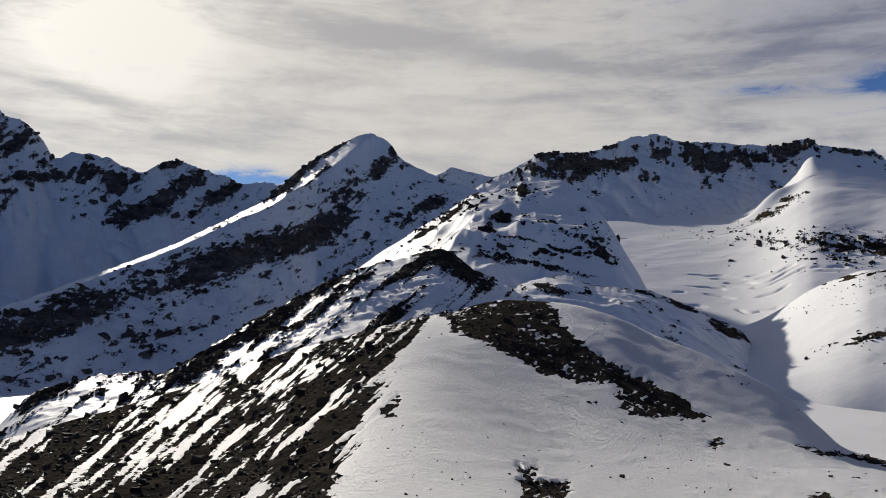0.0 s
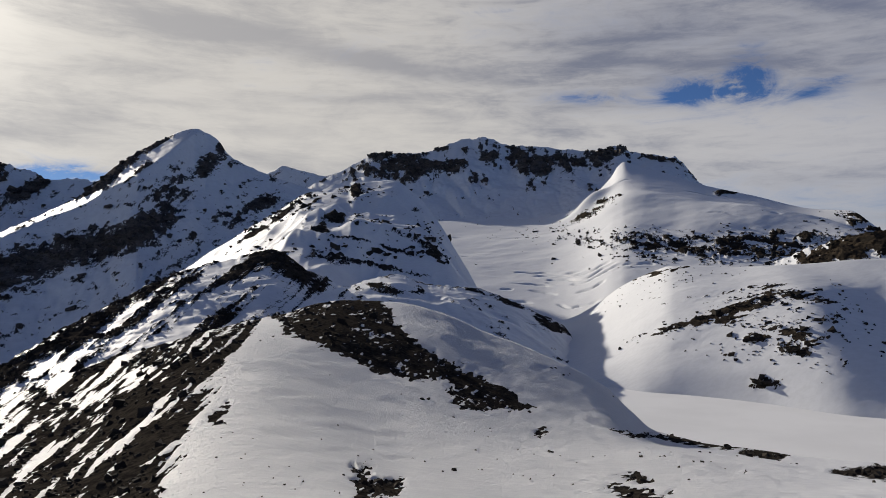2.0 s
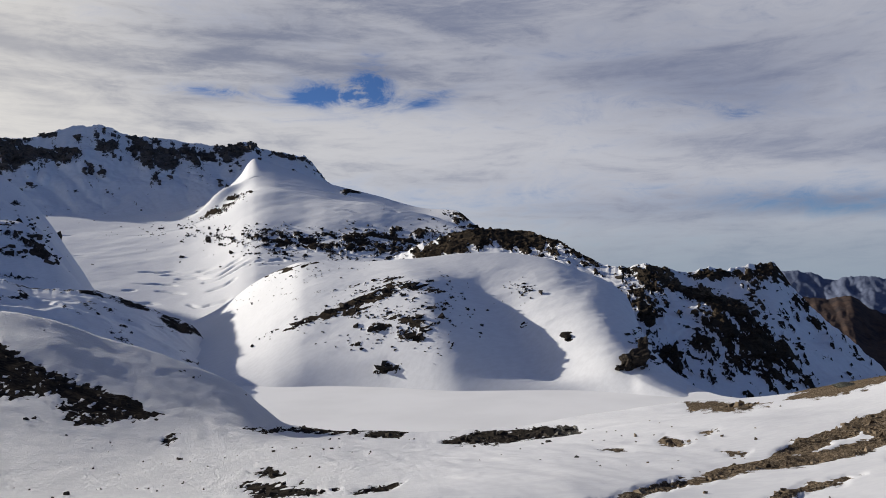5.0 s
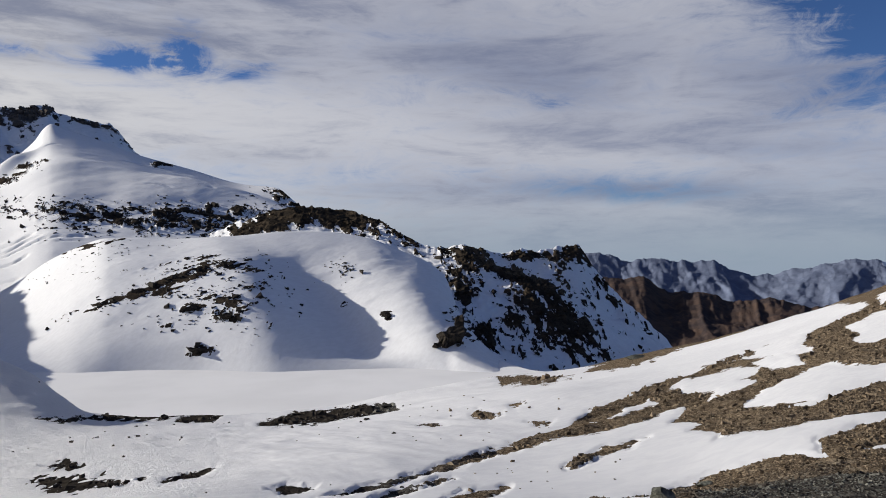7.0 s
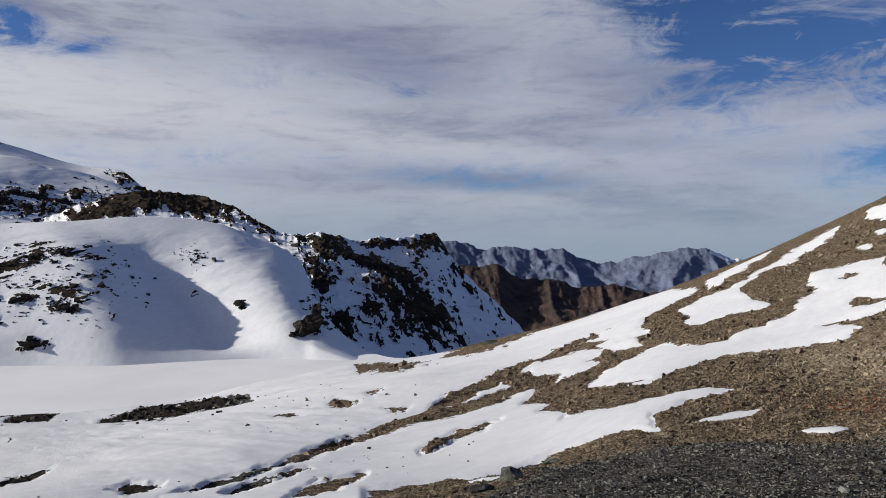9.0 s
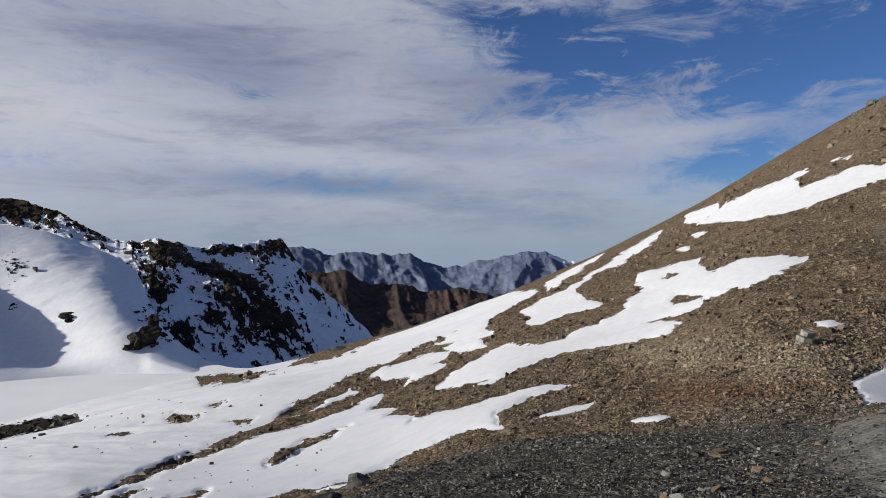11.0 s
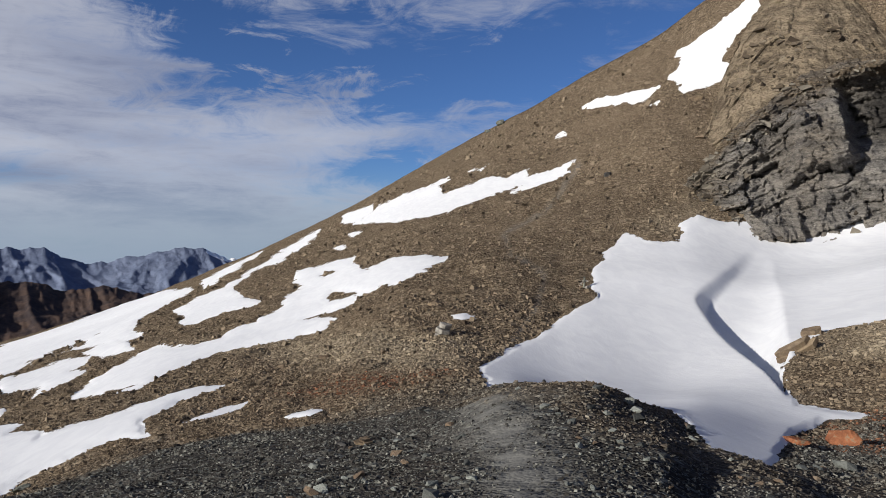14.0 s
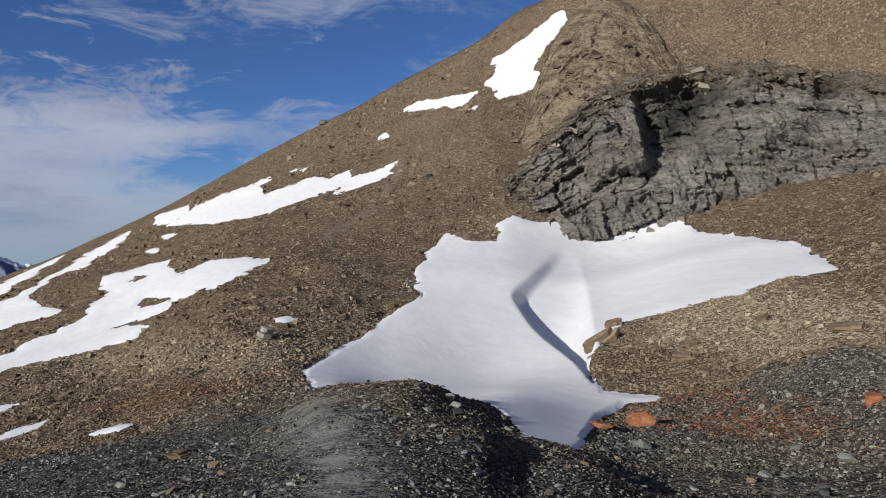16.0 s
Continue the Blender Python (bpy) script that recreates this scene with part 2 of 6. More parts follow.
def scree_and_snow(name):
    """The near ground: brown flaky scree, dark grey grit (attribute grit), rusty stones (attribute rust), a trodden path, snow in the hollows."""
    m, N = material(name)
    p = N.add("ShaderNodeTexCoord").outputs["Object"]
    big, mid, fine = N.noise(p, 0.10, 4.0, 0.6), N.noise(p, 0.9, 5.0, 0.65), N.noise(p, 7.0, 4.0, 0.7)
    v = N.add("ShaderNodeTexVoronoi")
    N.put(p, v.inputs["Vector"])
    v.inputs["Scale"].default_value = 2.6
    tone = N.add("ShaderNodeSeparateColor")
    N.put(v.outputs["Color"], tone.inputs[0])
    v2 = N.add("ShaderNodeTexVoronoi")
    N.put(p, v2.inputs["Vector"])
    v2.inputs["Scale"].default_value = 7.0
    tone2 = N.add("ShaderNodeSeparateColor")
    N.put(v2.outputs["Color"], tone2.inputs[0])
    chip, chip2 = tone.outputs[0], tone2.outputs[0]
    v3 = N.add("ShaderNodeTexVoronoi")
    N.put(p, v3.inputs["Vector"])
    v3.inputs["Scale"].default_value = 17.0
    tone3 = N.add("ShaderNodeSeparateColor")
    N.put(v3.outputs["Color"], tone3.inputs[0])
    chip3 = tone3.outputs[0]
    brown = N.mix(N.ramp(big, 0.35, 0.65), (0.074, 0.054, 0.036, 1), (0.128, 0.097, 0.066, 1))
    brown = N.mix(N.ramp(chip, 0.72, 0.95), brown, (0.23, 0.185, 0.133, 1))
    brown = N.mix(N.ramp(chip2, 0.80, 0.97, 0.0, 0.8), brown, (0.26, 0.21, 0.15, 1))
    brown = N.mix(N.ramp(chip2, 0.42, 0.0, 0.0, 0.9), brown, (0.042, 0.032, 0.023, 1))
    brown = N.mix(N.ramp(chip, 0.28, 0.05, 0.0, 0.7), brown, (0.050, 0.037, 0.026, 1))
    brown = N.mix(N.ramp(fine, 0.5, 0.7, 0.0, 0.4), brown, (0.20, 0.16, 0.115, 1))
    brown = N.mix(N.ramp(mid, 0.55, 0.75, 0.0, 0.6), brown, (0.075, 0.058, 0.042, 1))
    brown = N.mix(N.ramp(chip3, 0.72, 0.95, 0.0, 0.75), brown, (0.27, 0.215, 0.155, 1))
    brown = N.mix(N.ramp(chip3, 0.25, 0.05, 0.0, 0.7), brown, (0.035, 0.027, 0.020, 1))
    grit = N.mix(N.ramp(mid, 0.35, 0.65), (0.033, 0.030, 0.027, 1), (0.072, 0.067, 0.061, 1))
    grit = N.mix(N.ramp(chip3, 0.80, 0.97, 0.0, 0.8), grit, (0.155, 0.158, 0.145, 1))
    grit = N.mix(N.ramp(chip2, 0.84, 0.98), grit, (0.145, 0.148, 0.135, 1))
    rusty = N.mix(N.ramp(chip2, 0.45, 0.8), (0.075, 0.052, 0.038, 1), (0.135, 0.075, 0.045, 1))
    tan = N.mix(N.ramp(chip2, 0.3, 0.9), (0.14, 0.112, 0.078, 1), (0.33, 0.275, 0.20, 1))
    brown = N.mix(N.ramp(N.attr("grit"), -0.1, -0.9), brown, tan)
    soil = N.mix(N.attr("grit"), brown, grit)
    soil = N.mix(N.math("MULTIPLY", N.attr("rust"), N.ramp(mid, 0.3, 0.6)), soil, rusty)
    soil = N.mix(N.attr("path"), soil, N.mix(fine, (0.105, 0.104, 0.098, 1), (0.225, 0.222, 0.208, 1)))
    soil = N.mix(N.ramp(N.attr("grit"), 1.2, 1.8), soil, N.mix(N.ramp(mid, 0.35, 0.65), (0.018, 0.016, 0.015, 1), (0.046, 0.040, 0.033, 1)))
    wob = N.math("SUBTRACT", N.math("ADD", N.math("MULTIPLY", mid, 0.5), N.math("MULTIPLY", N.noise(p, 0.35, 8.0, 0.68), 0.5)), 0.5)
    lay = N.math("ADD", N.attr("snow"), N.math("MULTIPLY", wob, N.attr("ragged")))
    cover = N.ramp(lay, -0.02, 0.02)
    drift = N.noise(N.mapped(p, (0.6, 1.5, 1.0), (0, 0, radians(30))), 0.6, 6.0, 0.6, 0.8)
    white = N.mix(N.ramp(drift, 0.3, 0.7), HILL_SNOW, (0.64, 0.655, 0.69, 1))
    stones = N.math("ADD", N.math("MULTIPLY", v.outputs["Distance"], -0.9), N.math("ADD", N.math("ADD", N.math("MULTIPLY", v2.outputs["Distance"], -0.5), N.math("MULTIPLY", v3.outputs["Distance"], -0.3)), N.math("MULTIPLY", mid, 1.1)))
    stones = N.math("MULTIPLY", stones, N.math("SUBTRACT", 1.0, N.math("MULTIPLY", N.attr("path"), 0.85)))
    height = N.math("ADD", N.math("MULTIPLY", N.math("SUBTRACT", 1.0, cover), stones), N.math("MULTIPLY", N.math("MULTIPLY", N.math("ADD", drift, N.math("MULTIPLY", N.noise(N.mapped(p, (0.6, 2.2, 1.0), (0, 0, radians(30))), 2.2, 6.0, 0.65), 1.5)), N.attr("drifts")), cover))
    finish(N, N.mix(cover, soil, white), N.ramp(cover, 0, 1, 1.0, 0.6), height, 0.6, 0.20, gloss=N.ramp(cover, 0, 1, 0.0, 0.15))
    return m


MAT_GROUND = scree_and_snow("scree_and_snow")
MAT_RIDGE = snow_and_rock("ridge_rock_and_snow", 9.0, (0.062, 0.054, 0.046, 1), (0.030, 0.027, 0.025, 1), 1.6)
MAT_HILL = snow_and_rock("hill_rock_and_snow", 12.0, (0.060, 0.048, 0.036, 1), (0.026, 0.023, 0.021, 1), 1.5)
MAT_FLANK = snow_and_rock("flank_rock_and_snow", 14.0, (0.070, 0.055, 0.040, 1), (0.026, 0.023, 0.020, 1), 0.5)
MAT_PEAK = snow_and_rock("peak_rock_and_snow", 45.0, (0.145, 0.128, 0.116, 1), (0.062, 0.056, 0.055, 1), 2.4)
MAT_OUTCROP = snow_and_rock("brown_outcrop_rock", 5.0, (0.32, 0.26, 0.185, 1), (0.15, 0.12, 0.088, 1), 0.1, bump=0.8)
MAT_CLIFF = snow_and_rock("cliff_rock", 6.0, (0.31, 0.292, 0.268, 1), (0.135, 0.129, 0.124, 1), 0.1, bump=0.75, beds=4.5)


def lake_snow():
    m, N = material("lake_snow")
    p = N.add("ShaderNodeTexCoord").outputs["Object"]
    a, b = N.noise(p, 0.02, 4.0), N.noise(N.mapped(p, (1, 3, 1)), 0.25, 5.0)
    finish(N, N.mix(N.ramp(a, 0.35, 0.65), (0.80, 0.81, 0.82, 1), (0.86, 0.87, 0.88, 1)), 0.6, b, 0.15, 0.2)
    return m


MAT_LAKE = lake_snow()


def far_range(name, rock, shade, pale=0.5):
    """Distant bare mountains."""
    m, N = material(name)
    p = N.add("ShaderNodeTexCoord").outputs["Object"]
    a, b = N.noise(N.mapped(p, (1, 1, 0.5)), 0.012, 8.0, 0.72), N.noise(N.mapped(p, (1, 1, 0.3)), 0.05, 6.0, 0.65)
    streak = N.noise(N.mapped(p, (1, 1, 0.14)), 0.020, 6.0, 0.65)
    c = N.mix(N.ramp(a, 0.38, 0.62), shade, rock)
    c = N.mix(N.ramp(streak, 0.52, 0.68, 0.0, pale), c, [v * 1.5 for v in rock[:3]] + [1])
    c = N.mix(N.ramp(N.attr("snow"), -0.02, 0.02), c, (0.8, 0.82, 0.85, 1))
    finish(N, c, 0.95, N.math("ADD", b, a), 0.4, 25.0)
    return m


# the blue of distance haze is put into this rock's base colours
MAT_FAR_HAZED = far_range("far_limestone_haze", (0.150, 0.180, 0.260, 1), (0.112, 0.138, 0.212, 1), 0.12)
MAT_FAR_BROWN = far_range("far_brown_hills", (0.090, 0.062, 0.050, 1), (0.040, 0.033, 0.035, 1), 0.2)

# ---- the lie of the land ----
# Places are given as a surveyor on the ridge would: azimuth (degrees clockwise from +y), angle above the level, range in metres.
def lattice(ix, iy, seed):
    h = (ix.astype(np.int64) * 374761393 + iy.astype(np.int64) * 668265263 + seed * 974634777) & 0xFFFFFFFF
    h = ((h ^ (h >> 13)) * 1274126177) & 0xFFFFFFFF
    return ((h ^ (h >> 16)) & 0xFFFF) / 32767.5 - 1.0


def grain(x, y, seed=0):
    ix, iy = np.floor(x), np.floor(y)
    fx, fy = x - ix, y - iy
    fx, fy = fx * fx * fx * (fx * (fx * 6 - 15) + 10), fy * fy * fy * (fy * (fy * 6 - 15) + 10)
    a, b = lattice(ix, iy, seed), lattice(ix + 1, iy, seed)
    c, d = lattice(ix, iy + 1, seed), lattice(ix + 1, iy + 1, seed)
    return (a + (b - a) * fx) * (1 - fy) + (c + (d - c) * fx) * fy


def fractal(x, y, octaves=5, gain=0.5, seed=0):
    total, amp, s = 0.0, 1.0, 0.0
    for k in range(octaves):
        total = total + amp * grain(x, y, seed + 31 * k)
        s += amp
        x, y = x * 1.68 + y * 1.14 + 7.1, y * 1.68 - x * 1.14 + 3.7
        amp *= gain
    return total / s


def ridged(x, y, octaves=5, gain=0.5, seed=0):
    total, amp, s = 0.0, 1.0, 0.0
    for k in range(octaves):
        total = total + amp * (1 - 2 * np.abs(grain(x, y, seed + 17 * k)))
        s += amp
        x, y = x * 1.7 + y * 1.1 + 4.1, y * 1.7 - x * 1.1 + 9.7
        amp *= gain
    return total / s


def step(a, b, v):
    t = np.clip((v - a) / (b - a), 0, 1)
    return t * t * (3 - 2 * t)


def smooth_line(x, xs, ys, tight=True):
    """A smooth curve through the points; tight: with no overshoot."""
    xs, ys = np.asarray(xs, float), np.asarray(ys, float)
    h, d = np.diff(xs), np.diff(ys) / np.diff(xs)
    m = np.zeros_like(ys)
    m[0], m[-1] = d[0], d[-1]
    same = d[:-1] * d[1:] > 0
    w1, w2 = 2 * h[1:] + h[:-1], h[1:] + 2 * h[:-1]
    with np.errstate(divide="ignore", invalid="ignore"):
        if not tight:
            m[1:-1] = (h[1:] * d[:-1] + h[:-1] * d[1:]) / (h[1:] + h[:-1])
        else:
            m[1:-1] = np.where(same, (w1 + w2) / (w1 / d[:-1] + w2 / d[1:]), 0)
    x = np.clip(x, xs[0], xs[-1])
    i = np.clip(np.searchsorted(xs, x) - 1, 0, len(h) - 1)
    t = (x - xs[i]) / h[i]
    return (ys[i] * (1 + 2 * t) * (1 - t) ** 2 + h[i] * m[i] * t * (1 - t) ** 2 + ys[i + 1] * t * t * (3 - 2 * t) + h[i] * m[i + 1] * t * t * (t - 1))


def curve(rows, az, k, tight=True):
    return smooth_line(az, [r[0] for r in rows], [r[k] for r in rows], tight)


def patch(outline, az, el, grow=0.0):
    """How far (degrees) each place lies inside an outline of (azimuth, angle) corners; outside it is negative."""
    pts = np.array(outline, float)
    out = np.full(az.shape, -1.4)
    lo, hi = pts.min(0) - 1.5, pts.max(0) + 1.5
    near = (az > lo[0]) & (az < hi[0]) & (el > lo[1]) & (el < hi[1])
    x, y = az[near], el[near]
    best, inside = np.full(x.shape, 9.0), np.zeros(x.shape, bool)
    for (ax, ay), (bx, by) in zip(pts, np.roll(pts, -1, 0)):
        dx, dy = bx - ax, by - ay
        t = np.clip(((x - ax) * dx + (y - ay) * dy) / (dx * dx + dy * dy + 1e-9), 0, 1)
        best = np.minimum(best, np.hypot(x - ax - t * dx, y - ay - t * dy))
        if ay != by:
            inside ^= ((ay > y) != (by > y)) & (x < (bx - ax) * (y - ay) / (by - ay) + ax)
    out[near] = np.clip(np.where(inside, best, -best) + grow, -1.4, 1.4)
    return out


def spot(az, el, a, e, wa, we, lean=0.0):
    """A soft oval spot, 1 at its middle."""
    c, s = math.cos(radians(lean)), math.sin(radians(lean))
    u, v = az - a, el - e
    return np.exp(-(((u * c + v * s) / wa) ** 2 + ((v * c - u * s) / we) ** 2))


def mesh_object(name, co, faces, mat, fields, label, category, kind="structure"):
    me = bpy.data.meshes.new(name)
    co, faces = np.asarray(co, np.float32), np.asarray(faces, np.int32)
    me.vertices.add(len(co)), me.loops.add(faces.size), me.polygons.add(len(faces))
    me.vertices.foreach_set("co", co.ravel())
    me.loops.foreach_set("vertex_index", faces.ravel())
    me.polygons.foreach_set("loop_start", np.arange(0, faces.size, faces.shape[1], dtype=np.int32))
    me.polygons.foreach_set("use_smooth", np.ones(len(faces), bool))
    me.update(calc_edges=True)
    for key, values in fields.items():
        me.attributes.new(key, "FLOAT", "POINT").data.foreach_set("value", np.asarray(values, np.float32).ravel())
    me.materials.append(mat)
    return tagged(new(name, me), label, category, kind=kind)


def grid_faces(rows, cols, wrap=False):
    i = np.arange(rows * cols).reshape(rows, cols)
    if wrap:
        i = np.concatenate([i, i[:, :1]], 1)
    return np.stack([i[:-1, :-1], i[:-1, 1:], i[1:, 1:], i[1:, :-1]], -1).reshape(-1, 4)


LAND, LAND_THING = {}, {}   # the finished surfaces: azimuths, ranges, heights, snow; and the things they belong to


def landform(name, label, category, mat, crest, foot, spacing, rows, snow, bend=1.0, relief=0.0, size=100.0, jag=0.0, back=0.5, ribs=0.0, rib_size=4.0,
             extra=None, seed=0, kind="", rock_relief=0.0, cling=0.0, warm=None, wet=None, peaked=3.5):
    """A mountain or hill. crest and foot: rows of (azimuth, angle, range). bend: above 1 the slope steepens to the crest.
    relief, size: height and length (m) of its bumps; jag: of the crest; ribs: how far spurs stand forward; back: fall of the far side."""
    az = np.arange(crest[0][0], crest[-1][0] + 1e-6, spacing)
    rc, rf = curve(crest, az, 2), curve(foot, az, 2)
    zc = EYE + rc * np.tan(np.radians(curve(crest, az, 1)))
    zf = EYE + rf * np.tan(np.radians(curve(foot, az, 1)))
    peak = jag * (ridged(az * 0.9, az * 0 + seed, 5, 0.62, seed) - 0.1)
    half = int(3.0 / spacing)
    kernel = np.exp(-np.linspace(-2, 2, 2 * half + 1) ** 2)
    broad = np.convolve(np.pad(zc, half, mode="edge"), kernel / kernel.sum(), "valid")
    u = np.concatenate([np.linspace(0, 1, rows), np.linspace(1.03, 1.5, 10)])[:, None]
    front = np.minimum(u, 1)
    if callable(bend):
        bend = bend(az)
    r = rf + (rc - rf) * u
    z = zf + (broad - zf) * front ** bend + (zc - broad) * front ** peaked + peak * front ** 12 - np.maximum(u - 1, 0) * (rc - rf) * back
    mid = np.sin(np.pi * np.clip(u, 0, 1)) ** 0.8
    if extra is not None:
        dr, dz = extra(az[None, :] + 0 * u, u + 0 * az[None, :])
        r, z = r + dr, z + dz
    if ribs:
        r = r + ribs * mid * ridged(az[None, :] / rib_size + 0.8 * u, u * 2.6 + seed, 4, 0.5, seed + 3)
    a = np.radians(az)[None, :]
    x, y = r * np.sin(a), r * np.cos(a)
    z = z + relief * mid * fractal(x / size, y / size + z / size, 6, 0.52, seed + 5)
    el = np.degrees(np.arctan2(z - EYE, r))
    azs = az[None, :] + 0 * u
    s = snow(azs, el, u + 0 * azs, x, y, z)
    if cling:   # snow slides off the steep places and stays on the ledges
        rough = z + 1.6 * rock_relief * ridged(x / size * 5, (y + z) / size * 5, 5, 0.6, seed + 9) + 0.8 * rock_relief * fractal(x / size * 14, (y + z) / size * 14, 4, 0.6, seed + 11)
        fall = np.gradient(rough, axis=0) / np.maximum(np.gradient(r + 0 * rough, axis=0), 0.5)
        side = np.gradient(rough, axis=1) / (r * radians(spacing))
        steep = np.sqrt((fall * 0.8) ** 2 + side ** 2)
        soft = steep.copy()
        for axis in (0, 1):
            soft = sum(np.roll(soft, k, axis) for k in range(-9, 10)) / 19
        s = s - cling * np.clip((steep - soft) / (steep.std() + 1e-6), -1.8, 1.8)
    if rock_relief:
        bare = step(0.05, -0.25, s) * np.clip(mid * 3, 0, 1)
        z = z + rock_relief * bare * ridged(x / size * 5, (y + z) / size * 5, 5, 0.6, seed + 9)
    co = np.stack([x, y, z], -1).reshape(-1, 3)
    LAND[name] = (az, r + 0 * z, z, s)
    fields = {"snow": s}
    if warm is not None:
        fields["warm"] = warm(azs, u + 0 * azs)
    if wet is not None:
        fields["wet"] = wet(azs, u + 0 * azs)
    LAND_THING[name] = mesh_object(name, co, grid_faces(len(u), len(az)), mat, fields, label, category, kind)
    return LAND_THING[name]


# outlines of the snow left on the scree, and of the bare places in the snow
SNOW_PATCHES = []
SNOW_PATCHES.append([(49.33, -8.70), (57.96, -9.29), (61.25, -8.80), (64.74, -8.52), (69.58, -7.47), (73.10, -6.43), (77.16, -4.92), (80.49, -3.87), (82.17, -3.77), (80.48, -4.92), (78.80, -6.01), (78.17, -6.82), (79.00, -7.05), (77.54, -7.34), (78.36, -7.86), (76.51, -8.28), (75.09, -8.06), (76.31, -7.46), (73.88, -7.88), (72.29, -8.41), (70.32, -9.30), (71.10, -9.46), (73.87, -8.49), (75.49, -8.36), (74.27, -9.12), (75.40, -9.25), (73.86, -9.90), (72.06, -10.71), (72.66, -10.03), (70.23, -10.36), (70.12, -9.88), (68.40, -10.15), (67.27, -10.64), (68.39, -11.00), (65.78, -12.23), (64.51, -12.47), (62.22, -12.96), (57.89, -14.16), (49.25, -14.89)])
SNOW_PATCHES.append([(74.44, -11.06), (75.88, -9.80), (77.53, -8.86), (79.61, -7.90), (81.28, -7.87), (84.25, -7.39), (84.68, -6.98), (88.10, -5.55), (88.96, -4.50), (90.25, -3.67), (89.40, -3.45), (89.50, -2.60), (91.12, -2.10), (93.88, -1.36), (93.66, -2.00), (94.50, -2.64), (96.82, -1.59), (99.10, -1.40), (100.85, -1.49), (99.09, -2.44), (96.80, -3.49), (94.70, -4.24), (92.37, -4.74), (91.51, -4.95), (92.16, -4.11), (94.07, -4.11), (93.85, -4.75), (93.00, -5.25), (90.23, -6.08), (92.35, -6.01), (91.71, -6.72), (88.93, -7.46), (84.24, -8.23), (82.11, -9.01), (80.42, -9.78), (78.74, -10.74), (77.29, -10.96), (78.75, -10.34), (76.27, -10.71)])
SNOW_PATCHES.append([(51.92, -15.45), (57.88, -14.68), (61.18, -13.98), (64.67, -13.42), (68.00, -12.24), (69.14, -11.56), (70.76, -11.10), (69.32, -12.47), (71.37, -12.40), (70.58, -12.96), (72.82, -13.01), (72.61, -13.50), (76.25, -12.56), (80.40, -11.42), (82.09, -10.99), (84.85, -10.94), (81.66, -11.75), (78.72, -12.96), (79.54, -13.80), (77.05, -13.95), (74.19, -14.86), (71.80, -15.63), (68.31, -17.16), (66.43, -17.48), (51.87, -18.59)])
SNOW_PATCHES.append([(81.51, -6.49), (81.73, -5.66), (81.02, -5.52), (82.16, -4.83), (84.29, -3.81), (85.57, -2.98), (87.72, -1.52), (91.15, 0.58), (90.28, -0.48), (88.57, -1.52), (86.43, -2.56), (84.71, -3.82), (87.04, -4.82), (86.83, -5.03), (84.69, -5.51), (82.57, -6.31)])
SNOW_PATCHES.append([(82.81, -3.15), (84.73, -2.20), (87.08, -1.08), (86.87, -1.38), (84.73, -2.54), (82.81, -3.79)])
SNOW_PATCHES.append([(92.85, 1.07), (93.28, 1.70), (95.18, 2.43), (94.75, 1.81), (93.91, 1.18)])
SNOW_PATCHES.append([(93.78, 0.97), (95.81, 2.42), (99.97, 4.22), (100.78, 4.69), (100.17, 3.80), (100.36, 3.17), (104.19, 4.63), (105.16, 4.35), (106.72, 5.18), (106.13, 4.32), (108.05, 4.85), (110.28, 5.65), (109.35, 4.71), (108.23, 4.16), (105.15, 3.26), (106.13, 3.83), (107.47, 4.39), (103.58, 3.10), (100.76, 2.00), (97.05, 1.14)])
SNOW_PATCHES.append([(81.64, -13.09), (82.49, -12.83), (86.33, -11.87), (85.89, -12.27), (83.76, -12.75)])
SNOW_PATCHES.append([(88.88, -12.84), (90.16, -12.52), (91.44, -12.44), (90.58, -12.76)])
SNOW_PATCHES.append([(101.02, -5.97), (101.91, -5.75), (102.91, -5.94), (101.91, -6.16)])
SNOW_PATCHES.append([(102.20, 4.98), (103.80, 5.41), (103.20, 5.03)])
SNOW_PATCHES.append([(93.26, 0.13), (94.19, 0.33), (93.68, -0.00)])
SNOW_PATCHES.append([(92.19, -0.79), (92.96, -0.59), (92.62, -0.84)])
SNOW_PATCHES.append([(110.42, 9.59), (111.76, 10.24), (116.09, 10.96), (115.75, 10.34), (114.05, 9.77), (113.53, 10.00)])
SNOW_PATCHES.append([(108.63, 7.42), (109.38, 7.96), (109.63, 7.71)])
SNOW_PATCHES.append([(115.24, 9.47), (116.08, 9.83), (115.75, 9.50)])
SNOW_PATCHES.append([(116.79, 13.10), (118.27, 13.68), (122.74, 16.75), (122.66, 15.71), (121.21, 14.00), (120.17, 12.24), (121.34, 12.01), (121.21, 11.49), (119.54, 10.83), (117.85, 10.33), (117.43, 10.87), (116.88, 11.69), (117.64, 12.28), (118.06, 12.68)])
SNOW_PATCHES.append([(103.07, -9.60), (105.77, -8.22), (107.88, -7.21), (109.57, -5.76), (111.70, -4.50), (111.49, -3.22), (112.13, -1.52), (113.62, 0.40), (115.53, -0.24), (117.45, -0.32), (117.87, 1.25), (118.92, 1.67), (120.19, 1.24), (123.11, 1.03), (125.58, 1.02), (125.17, 2.06), (123.11, 2.91), (126.79, 1.84), (130.76, 1.41), (131.92, 0.59), (134.57, 0.18), (138.19, -0.40), (140.78, -2.02), (137.49, -2.74), (134.59, -3.79), (131.56, -4.67), (126.82, -6.02), (125.20, -7.30), (124.17, -8.97), (125.21, -10.97), (129.64, -11.16), (126.84, -11.78), (124.80, -12.80), (123.57, -15.03), (118.53, -15.60), (110.00, -12.41), (104.10, -11.06)])
ROCK_PATCHES = []
